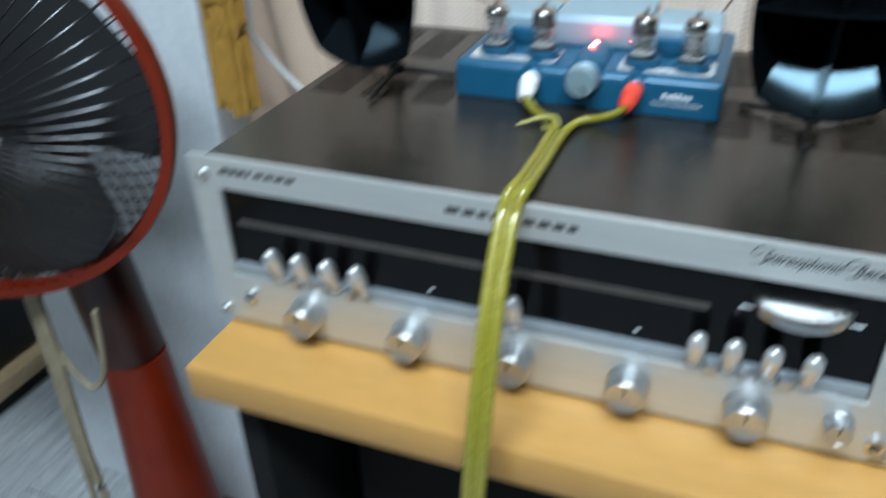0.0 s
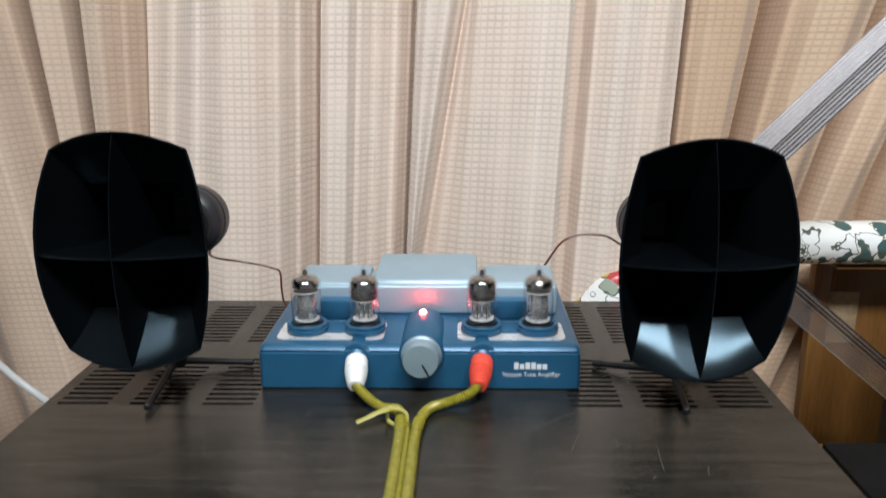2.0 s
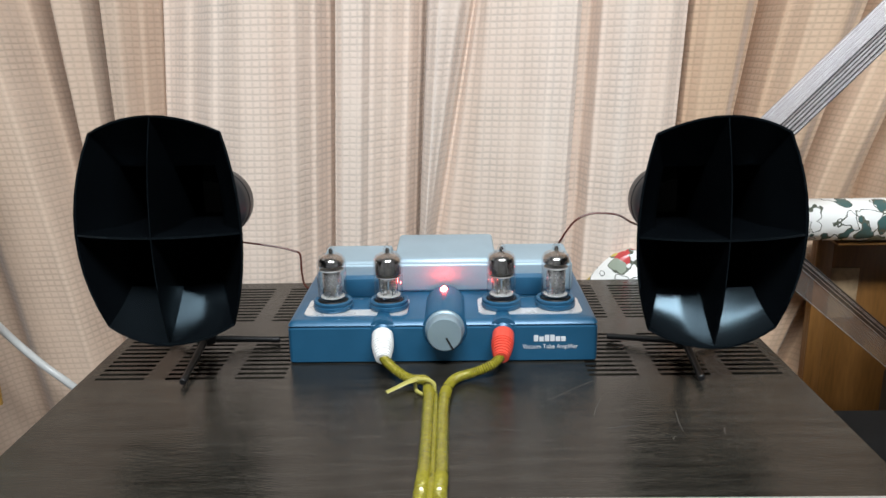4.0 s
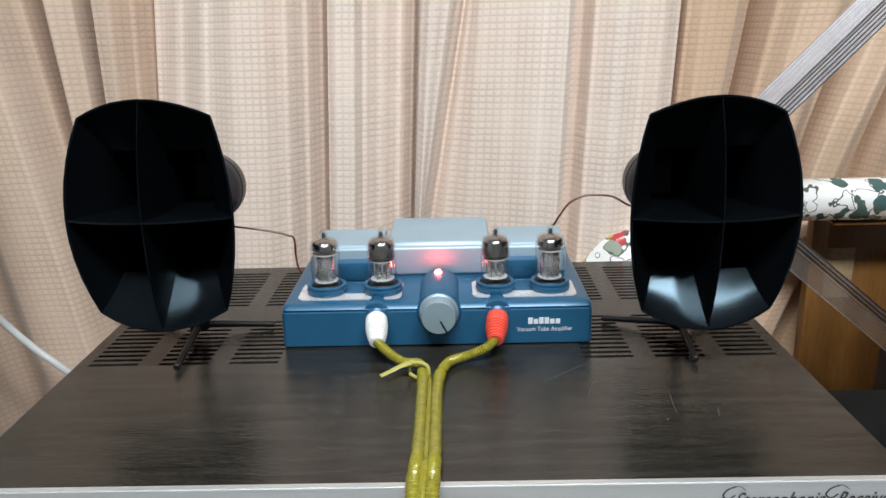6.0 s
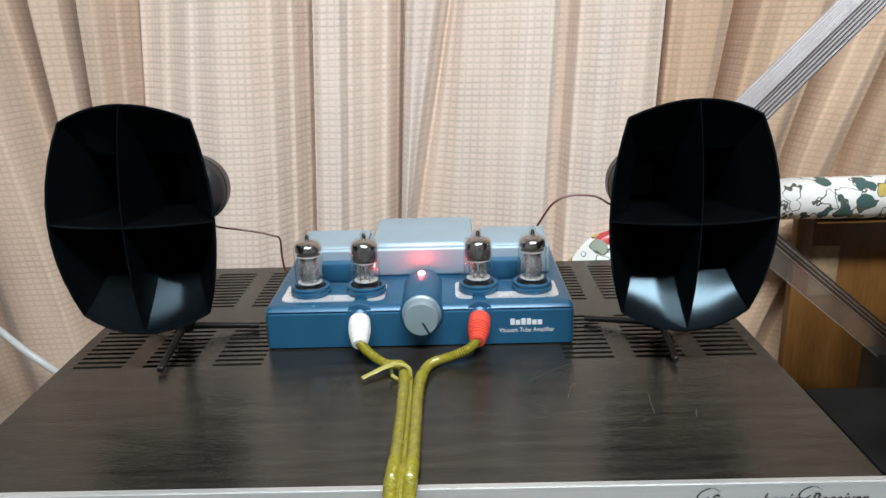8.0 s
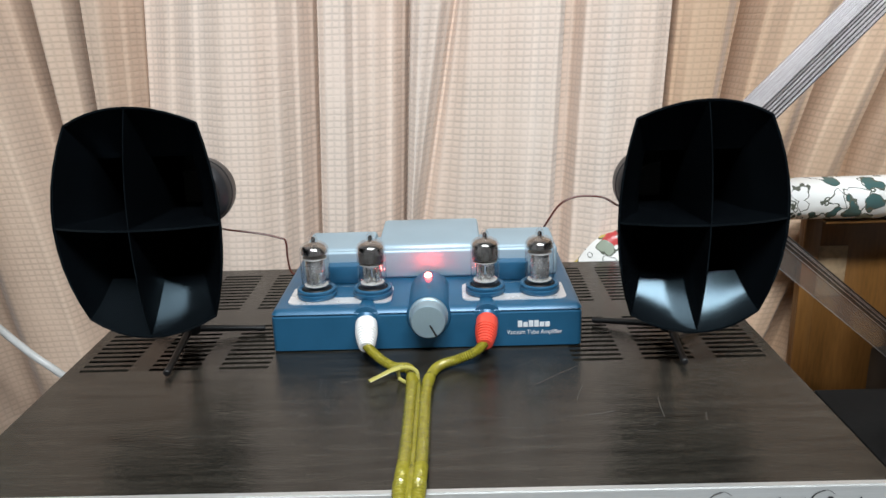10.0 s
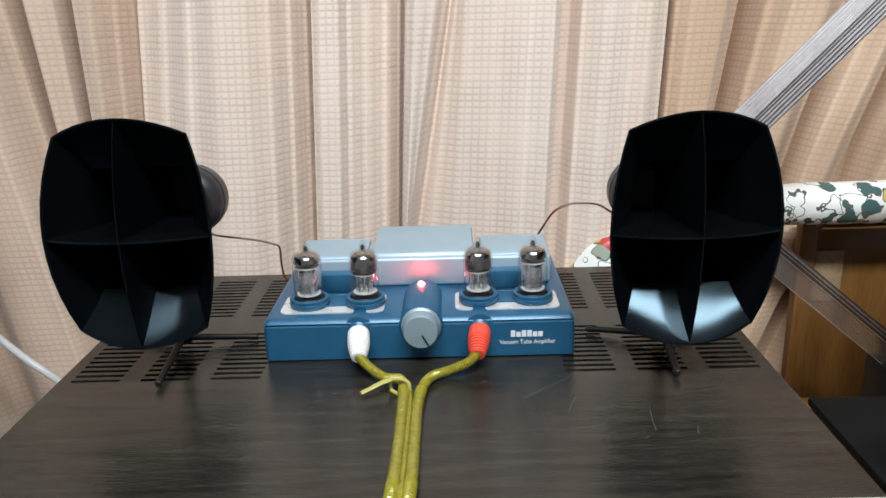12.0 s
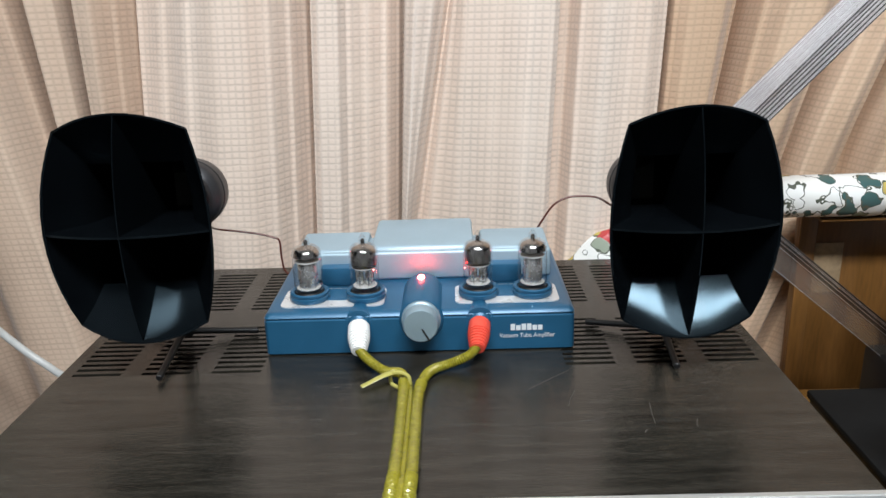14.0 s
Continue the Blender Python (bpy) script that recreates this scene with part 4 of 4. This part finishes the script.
horn_speaker("glossy black four-cell horn speaker on a small tripod", (-0.1462, 0.117, 0.8925), (-0.149, 0.176, 0.8062), [(-0.1455, 0.119, 0.8028), (-0.103, 0.184, 0.8028), (-0.192, 0.200, 0.8028)], 0.5, -3.0)
horn_speaker("glossy black four-cell horn speaker beside the adjustable arm", (0.1525, 0.114, 0.8885), (0.154, 0.164, 0.8062), [(0.151, 0.118, 0.8028), (0.110, 0.184, 0.8028), (0.196, 0.192, 0.8028)], 1, -2.0)

wl = thing("speaker_wire", "thin brown wire from horn to amplifier back", "speaker wire", "speaker wires")
part("wire", tube([(-0.136, 0.220, 0.868), (-0.144, 0.240, 0.858), (-0.148, 0.268, 0.8475), (-0.136, 0.278, 0.8425), (-0.122, 0.28, 0.8395), (-0.111, 0.280, 0.8365), (-0.1065, 0.281, 0.833), (-0.1065, 0.283, 0.818), (-0.104, 0.285, 0.806), (-0.09, 0.285, 0.8022), (-0.07, 0.262, 0.808)], 0.0008, 8, 6), M_WIRE, wl)
wr = thing("speaker_wire", "thin brown wire arching from horn to amplifier back", "speaker wire", "speaker wires")
part("wire", tube([(0.140, 0.222, 0.866), (0.136, 0.244, 0.864), (0.128, 0.25, 0.868), (0.118, 0.25, 0.8695), (0.107, 0.25, 0.869), (0.097, 0.25, 0.864), (0.089, 0.252, 0.852), (0.084, 0.260, 0.838), (0.080, 0.262, 0.815)], 0.0008, 8, 6), M_WIRE, wr)

# ---- left of the receiver ----
tas = thing("curtain_tassel", "gold tassel with cream braided head hanging by the curtain", "tassel")
TX, TY = -0.375, 0.268
part("braid", lathe([(0.004, 1.02), (0.010, 0.985), (0.014, 0.95), (0.016, 0.92), (0.018, 0.875), (0.019, 0.858), (0.021, 0.852), (0.021, 0.843), (0.017, 0.838)], Matrix.Translation((TX, TY, 0)), 20), M_CREAM, tas, "cream braided head")
part("collar", lathe([(0.0205, 0.838), (0.0225, 0.834), (0.0225, 0.828), (0.0205, 0.824)], Matrix.Translation((TX, TY, 0)), 20), M_GOLD, tas)
fr = []
for k in range(46):
    a = k * 2.39996
    r = 0.022 * math.sqrt((k + 0.5) / 46)
    x, y = TX + r * math.cos(a), TY + r * math.sin(a) * 0.8
    ln = 0.115 + random.uniform(-0.012, 0.006)
    fr.append(tube([(x, y, 0.83), (x + random.uniform(-.002, .002), y, 0.79), (x * 1.0 + (x - TX) * 0.05, y + (y - TY) * 0.1, 0.83 - ln)], 0.0026, 4, 6, 0.25))
part("fringe", joined(*fr), M_GOLD, tas, "gold thread fringe")
part("cord", tube([(TX, TY, 1.01), (TX + 0.012, TY + 0.02, 1.12), (TX + 0.03, TY + 0.07, 1.25)], 0.004, 8, 8, 0.15), M_CREAM, tas)

wc = thing("white_cable", "loose white power cable against the curtain", "cable")
part("cable", tube([(-0.405, 0.275, 0.95), (-0.398, 0.285, 0.87), (-0.388, 0.295, 0.815), (-0.364, 0.307, 0.767), (-0.339, 0.312, 0.734), (-0.316, 0.313, 0.7125), (-0.285, 0.325, 0.67), (-0.27, 0.335, 0.55)], 0.0032, 10, 10), M_WHITECABLE, wc)

fan = thing("pedestal_fan", "red and black pedestal fan with wire grille", "fan")
HEAD = pose(-0.551, 0.085, 0.757) @ Matrix.Rotation(radians(24), 4, "Z") @ Matrix.Rotation(radians(90), 4, "X")
FR = 0.192
ring = part("grille_ring", lathe([(FR - 0.006, -0.010), (FR + 0.004, -0.010), (FR + 0.006, 0.0), (FR + 0.004, 0.010), (FR - 0.006, 0.010), (FR - 0.008, 0.0), (FR - 0.006, -0.010)], HEAD, 72, caps=False), M_REDFAN, fan, "glossy red grille ring")
ws, wb = [], []
for k in range(72):
    a = 2 * math.pi * k / 72
    c, s = math.cos(a), math.sin(a)
    ws.append(tube([HEAD @ Vector((c * r, s * r, h)) for r, h in ((0.035, 0.052), (0.10, 0.050), (0.155, 0.034), (FR - 0.004, 0.004))], 0.0009, 4, 5))
    if k % 1 == 0:
        wb.append(tube([HEAD @ Vector((c * r, s * r, -h)) for r, h in ((0.05, 0.075), (0.11, 0.065), (0.16, 0.04), (FR - 0.004, 0.004))], 0.0011, 4, 5))
part("front_grille", joined(*ws), M_FANWIRE, fan, "curved steel grille wires")
part("rear_grille", joined(*wb), M_FANBLACK, fan)
part("badge", lathe([(0.036, 0.048), (0.036, 0.055), (0.030, 0.060), (0.001, 0.061)], HEAD, 32), M_FANBLACK, fan)
part("motor", lathe([(0.05, -0.07), (0.06, -0.08), (0.055, -0.15), (0.035, -0.18), (0.002, -0.185)], HEAD, 32), M_FANBLACK, fan, "dark motor housing")
for k in range(4):
    bl = bmesh.new()
    pts = [(0.03, -0.025), (0.08, -0.085), (0.125, -0.125), (0.166, -0.09), (0.178, -0.03), (0.176, 0.03), (0.15, 0.085), (0.10, 0.095), (0.05, 0.05)]
    up = [bl.verts.new((x, y, 0.006 + y * 0.28)) for x, y in pts]
    dn = [bl.verts.new((x, y, 0.004 + y * 0.28)) for x, y in pts]
    bl.faces.new(up)
    bl.faces.new(dn[::-1])
    for i in range(len(pts)):
        j = (i + 1) % len(pts)
        bl.faces.new((up[j], up[i], dn[i], dn[j]))
    bmesh.ops.transform(bl, matrix=HEAD @ Matrix.Rotation(k * math.pi / 2 + 0.4, 4, "Z"), verts=bl.verts)
    part("blade", bl, M_FANBLADE, fan)
part("hub", lathe([(0.032, -0.02), (0.032, 0.02), (0.02, 0.032), (0.001, 0.034)], HEAD, 28), M_FANBLACK, fan)
CX, CY = -0.532, 0.185
# dark colour stands for the fan head's shade on neck and upper column
part("neck", rod((-0.555, 0.17, 0.72), (CX, CY, 0.405), 0.037, 0.0390, 24), M_NECKSHADE, fan, "red neck, darkened for the fan head's shade")
col = part("column", lathe([(0.0385, 0.412), (0.0392, 0.40), (0.041, 0.36), (0.050, 0.22), (0.058, 0.10), (0.064, 0.04)], Matrix.Translation((CX, CY, 0)), 32), M_REDFAN, fan, "flared red plastic column")
part("foot", lathe([(0.11, 0.0), (0.115, 0.012), (0.105, 0.03), (0.075, 0.045), (0.064, 0.05)], Matrix.Translation((CX, CY, 0)), 40), M_REDFAN, fan)
part("power_cord", tube([(-0.56, 0.115, 0.57), (-0.573, 0.115, 0.49), (-0.555, 0.115, 0.433), (-0.531, 0.115, 0.412), (-0.505, 0.115, 0.445), (-0.490, 0.115, 0.53)], 0.0035, 10, 8), M_DULLCORD, fan, "looped dull tan cord")
for cx, cr in ((0.0, 0.0055), (-0.013, 0.0042)):
    part("power_cord", tube([(-0.566 + cx, 0.112, 0.57), (-0.569 + cx, 0.112, 0.44), (-0.577 + cx, 0.112, 0.31), (-0.579 + cx * 1.6, 0.108, 0.17), (-0.590 + cx, 0.055, 0.02), (-0.62 + cx, 0.02, 0.0062)], cr, 10, 8, 0.1), M_DULLCORD, fan, "dull tan cord hanging to the floor")

# ---- right of the receiver ----
panel = thing("wooden_cabinet", "orange-brown wooden cabinet standing behind the shelf", "cabinet")
part("side_board", box(0.318, 0.75, 0.350, 0.362, 0.0, 0.8265, 0.0015), M_PANEL, panel, "orange-brown wooden board")
part("top_board", box(0.316, 0.752, 0.312, 0.3625, 0.8267, 0.8290, 0.0006), M_PANEL, panel)
part("corner_post", box(0.316, 0.330, 0.346, 0.3495, 0.0, 0.8265, 0.001), M_PANEL, panel)

# thin slab, paler tan than the board behind it
part("pale_patch", box(0.331, 0.355, 0.3484, 0.3498, 0.752, 0.797, 0.0004), M_PATCH, panel, "paler tan patch on the board")

roll = thing("oilcloth_roll", "rolled white oilcloth printed with flowers and leaves", "cloth roll")


def cloth_roll(a, b, r, turns=3):
    m = along(a, b)
    d = (Vector(b) - Vector(a)).length
    bm = bmesh.new()
    rings = []
    for i in range(29):
        h = d * i / 28
        ring = []
        for k in range(40):
            ang = 2 * math.pi * k / 40
            rr = r * (1 + 0.05 * noise.noise(Vector((math.cos(ang) * 2, math.sin(ang) * 2, h * 18))) + (0.05 if k > 34 else 0.0))
            ring.append(bm.verts.new(m @ Vector((rr * math.cos(ang), rr * math.sin(ang), h))))
        rings.append(ring)
    for p, q in zip(rings, rings[1:]):
        for k in range(40):
            j = (k + 1) % 40
            bm.faces.new((p[k], p[j], q[j], q[k]))
    bm.faces.new(rings[0][::-1])
    bm.faces.new(rings[-1])
    bmesh.ops.recalc_face_normals(bm, faces=bm.faces[:])
    return bm


rl = part("roll", cloth_roll((0.205, 0.318, 0.8465), (0.56, 0.322, 0.8460), 0.0168), M_FLORAL, roll, "white floral oilcloth")
part("core", lathe([(0.0135, -0.002), (0.0135, 0.004), (0.0115, 0.004), (0.0113, -0.002)], along((0.560, 0.322, 0.8460), (0.6, 0.3225, 0.8459)), 28), M_CARD, roll)

bund = bmesh.new()
bmesh.ops.create_uvsphere(bund, u_segments=40, v_segments=24, radius=1)
for v in bund.verts:
    n1 = noise.noise(v.co * 2.3) * 0.18 + noise.noise(v.co * 6) * 0.06
    c = v.co * (1 + n1)
    v.co = Vector((0.163 + c.x * 0.064, 0.345 + c.y * 0.022, 0.760 + c.z * 0.054 + c.x * 0.016))
bundle = tagged(mesh_object("floral_cushion", bund, floral_cloth("floral_cushion_cloth", 62.0, 0.36), None, "", True, 180), "soft cushion in white floral oilcloth with red blossoms", "cushion")

arm = thing("adjustable_arm", "folding clamp arm of clear strips and steel strands", "adjustable arm")
J, E1, E0 = Vector((0.190, 0.235, 0.891)), Vector((0.357, 0.242, 0.741)), Vector((0.355, 0.238, 1.060))


def strip_arm(a, b, width, strands, name, label, film_kind, dark_strands):
    a, b = Vector(a), Vector(b)
    d = (b - a).normalized()
    side = d.cross(Vector((0, 1, 0))).normalized()
    film = bmesh.new()
    lo = [film.verts.new(p + side * w + Vector((0, o, 0))) for p in (a, b) for w in (-width / 2, width / 2) for o in (0.0, 0.0018)]
    for q in ((0, 2, 6, 4), (1, 5, 7, 3), (0, 1, 3, 2), (4, 6, 7, 5), (0, 4, 5, 1), (2, 3, 7, 6)):
        film.faces.new([lo[i] for i in q])
    bmesh.ops.recalc_face_normals(film, faces=film.faces[:])
    f = part(name, film, film_kind, arm, label, smooth=False)
    for k, share in enumerate(strands):
        w = -width / 2 + width * share
        dark = dark_strands(k)
        part("strand", rod(a + side * w + Vector((0, -0.0011 if dark else -0.0005, 0)), b + side * w + Vector((0, -0.0011 if dark else -0.0005, 0)), 0.00044 if dark else 0.00020, None, 6), M_INK if dark else M_STRAND, f)


STRANDS = [0.03, 0.13, 0.23, 0.33, 0.42, 0.50] + [(k + 0.5) / 36 + random.uniform(-0.006, 0.006) for k in range(36)]
strip_arm(J, E0, 0.025, STRANDS, "upper_strip", "cloudy upper strip with steel strands", M_FILM, lambda k: k < 6)
strip_arm((0.190, 0.235, 0.880), E1, 0.0215, [0.02, 0.66, 0.73, 0.79, 0.84, 0.89, 0.93, 0.97], "lower_strip", "clear lower strip with a few strands", M_DULLFILM, lambda k: k in (2, 4, 7))
part("joint", rod((0.196, 0.222, 0.892), (0.196, 0.25, 0.892), 0.012, None, 20), M_MATTEBLACK, arm)
part("joint_knob", rod((0.2230, 0.214, 0.9050), (0.2090, 0.234, 0.9080), 0.0052, 0.0045, 14), M_MATTEBLACK, arm)
part("clamp", box(0.335, 0.385, 0.225, 0.262, SHELF, 0.745, 0.004), M_MATTEBLACK, arm, "black clamp at the foot")
part("clamp_screw", rod((0.352, 0.226, 0.73), (0.352, 0.212, 0.73), 0.006, None, 14), M_MATTEBLACK, arm)

bx = thing("black_box", "worn black box lying on the shelf board", "box")
box_bm = box(0.273, 0.345, 0.096, 0.212, SHELF, 0.728, 0.003)
for v in box_bm.verts:
    v.co.x += 0.016 * (0.728 - v.co.z) / 0.061 * (1 if v.co.x < 0.31 else -0.4)
part("body", box_bm, M_BOXBROWN, bx)
part("lid", box(0.2722, 0.3458, 0.0952, 0.2128, 0.7282, 0.734, 0.0015), M_BOXBLACK, bx)

tag = thing("key_tag", "small red and silver tag beside the receiver", "tag")
part("card", box(0.274, 0.292, 0.262, 0.282, SHELF, SHELF + 0.006, 0.001), M_REDCORD, tag)
part("label_patch", box(0.279, 0.287, 0.266, 0.277, SHELF + 0.0061, SHELF + 0.007), M_WHITEPLUG, tag, smooth=False)
part("clip", box(0.276, 0.298, 0.248, 0.261, SHELF, SHELF + 0.010, 0.002), M_CHROME, tag, "silver clip")
part("clip_arm", rod((0.290, 0.258, SHELF + 0.012), (0.293, 0.232, SHELF + 0.010), 0.0028), M_MATTEBLACK, tag)

bras = thing("brass_connector", "brass pin connector standing on the black box", "connector")
part("base", lathe([(0.007, 0.7342), (0.007, 0.764), (0.005, 0.768)], Matrix.Translation((0.334, 0.185, 0)), 20), M_MATTEBLACK, bras)
part("pin", lathe([(0.0040, 0.7682), (0.0040, 0.776), (0.0025, 0.777), (0.0025, 0.790), (0.001, 0.793)], Matrix.Translation((0.334, 0.185, 0)), 16), M_BRASS, bras)

basket = thing("plastic_basket", "narrow white plastic basket with slotted sides", "basket")
BX0, BX1, BY0, BY1, BZ0, BZ1 = 0.262, 0.280, -0.050, 0.074, SHELF, 0.779


def basket_wall(a, b, name):
    """Wall with upright slots between a lower panel and a rolled rim, from corner a to corner b, drawn in towards its foot."""
    a, b = Vector((*a, 0)), Vector((*b, 0))
    mid = Vector(((BX0 + BX1) / 2, (BY0 + BY1) / 2, 0))

    def pt(t, z):
        p = a.lerp(b, t)
        k = 1 - 0.10 * (BZ1 - z) / (BZ1 - BZ0)
        q = mid + (p - mid) * k
        return Vector((q.x, q.y, z))

    def slab(t0, t1, z0, z1):
        bm = bmesh.new()
        nrm = (b - a).cross(Vector((0, 0, 1))).normalized() * 0.0011
        vs = [bm.verts.new(pt(t, z) + nrm * s) for s in (-1, 1) for t, z in ((t0, z0), (t1, z0), (t1, z1), (t0, z1))]
        for q in ((0, 1, 2, 3), (7, 6, 5, 4), (0, 4, 5, 1), (1, 5, 6, 2), (2, 6, 7, 3), (3, 7, 4, 0)):
            bm.faces.new([vs[i] for i in q])
        return bm
    w = part(name, slab(0, 1, BZ0, BZ0 + 0.020), M_BASKET, basket, smooth=False)
    part("band", slab(0, 1, BZ1 - 0.016, BZ1), M_BASKET, w, smooth=False)
    for k in range(5):
        t = k / 4
        part("slat", slab(max(t - 0.035, 0), min(t + 0.035, 1), BZ0 + 0.0205, BZ1 - 0.0165), M_BASKET, w, smooth=False)
    part("rim", tube([pt(0, BZ1), pt(0.5, BZ1), pt(1, BZ1)], 0.0034, 6, 10), M_BASKET, w)


for a, b in (((BX0, BY1), (BX0, BY0)), ((BX0, BY0), (BX1, BY0)), ((BX1, BY0), (BX1, BY1)), ((BX1, BY1), (BX0, BY1))):
    basket_wall(a, b, "basket_wall")
part("basket_floor", box(BX0 + 0.003, BX1 - 0.003, BY0 + 0.008, BY1 - 0.008, BZ0, BZ0 + 0.002), M_BASKET, basket)
for x, y in ((BX0, BY1), (BX0, BY0), (BX1, BY0), (BX1, BY1)):
    part("corner_post", box(x - 0.004, x + 0.004, y - 0.004, y + 0.004, BZ1 - 0.03, BZ1 + 0.003, 0.001), M_BASKET, basket)

cordr = thing("red_cord_coil", "coil of glossy red cord standing between basket and black box", "cord")
for k in range(4):
    o = 0.0092 * k
    part("coil", tube([(0.294 + o, 0.085, SHELF + 0.0042), (0.292 + o, 0.085, 0.70), (0.289 + o, 0.084 - 0.001 * k, 0.75), (0.287 + o, 0.084, 0.79), (0.290 + o, 0.085 - 0.001 * k, 0.822 + 0.002 * k), (0.303 + o, 0.085, 0.838 + 0.002 * k), (0.322 + o, 0.085, 0.826), (0.332 + o, 0.085, 0.77), (0.334 + o, 0.085, SHELF + 0.0042)], 0.0040, 8, 8), M_REDCORD, cordr)

crd = thing("paper_card", "cream printed card propped behind the box", "card")
part("card", box(0.378, 0.443, 0.288, 0.2895, 0.667, 0.800, 0.0004), M_CARD, crd)
for k in range(4):
    part("print_bar", box(0.383, 0.435 - 0.006 * (k % 2), 0.2874, 0.2879, 0.788 - 0.008 * k, 0.7905 - 0.008 * k), M_GREYBOX, crd, smooth=False)

hp = thing("headphones", "black over-ear headphones hanging beside the cloth roll", "headphones")
HPM = pose(0.352, 0.185, 0.862) @ Matrix.Rotation(radians(-35), 4, "Z") @ Matrix.Rotation(radians(90), 4, "X")
part("cushion", lathe([(0.026, 0.004), (0.030, 0.016), (0.042, 0.020), (0.053, 0.014), (0.056, 0.0), (0.052, -0.008)], HPM @ Matrix.Diagonal((0.85, 1.15, 1, 1)), 48), M_BOXBLACK, hp, "padded black ear cushion")
part("ear_cup", lathe([(0.050, -0.008), (0.050, -0.020), (0.042, -0.032), (0.02, -0.038), (0.001, -0.039)], HPM @ Matrix.Diagonal((0.85, 1.15, 1, 1)), 48), M_DRIVER, hp)
part("stem", tube([(0.365, 0.195, 0.80), (0.368, 0.20, 0.76), (0.370, 0.20, 0.7225)], 0.008, 8, 12), M_MATTEBLACK, hp)
part("headband", tube([(0.365, 0.20, 0.92), (0.385, 0.21, 0.975), (0.43, 0.215, 1.0), (0.475, 0.21, 0.975), (0.49, 0.20, 0.90), (0.485, 0.2, 0.80), (0.48, 0.2, SHELF - 0.0)], 0.009, 8, 12, 0, 0.5), M_MATTEBLACK, hp)

adp = thing("power_adapter", "grey plastic adapter on the shelf beside the receiver", "adapter")
part("body", box(0.226, 0.258, -0.050, -0.012, SHELF, SHELF + 0.022, 0.002), M_GREYBOX, adp)
for k in range(3):
    part("slot", box(0.247, 0.254, -0.045 + 0.011 * k, -0.040 + 0.011 * k, SHELF + 0.0218, SHELF + 0.0226), M_INK, adp, smooth=False)

# ---- floor planks ----
PLANKS = {}


def plank_mesh(length):
    key = round(length, 3)
    if key not in PLANKS:
        bm = box(-0.0485, 0.0485, -length / 2 + 0.001, length / 2 - 0.001, -0.0055, 0.0, 0.0012, 1)
        PLANKS[key] = bpy.data.meshes.new("plank")
        bm.to_mesh(PLANKS[key])
        bm.free()
        PLANKS[key].materials.append(M_FLOOR)
    return PLANKS[key]


for i in range(37):
    joints = [-2.79] + [-2.79 + 0.40 + 0.35 * (i % 3) + 1.3 * j for j in range(3) if 0.40 + 0.35 * (i % 3) + 1.3 * j < 3.1] + [0.49]
    for ya, yb in zip(joints, joints[1:]):
        pl = new("plank", plank_mesh(yb - ya))
        pl.location = (-1.44 + 0.0985 * i, (ya + yb) / 2, 0)
        pl.parent = floor
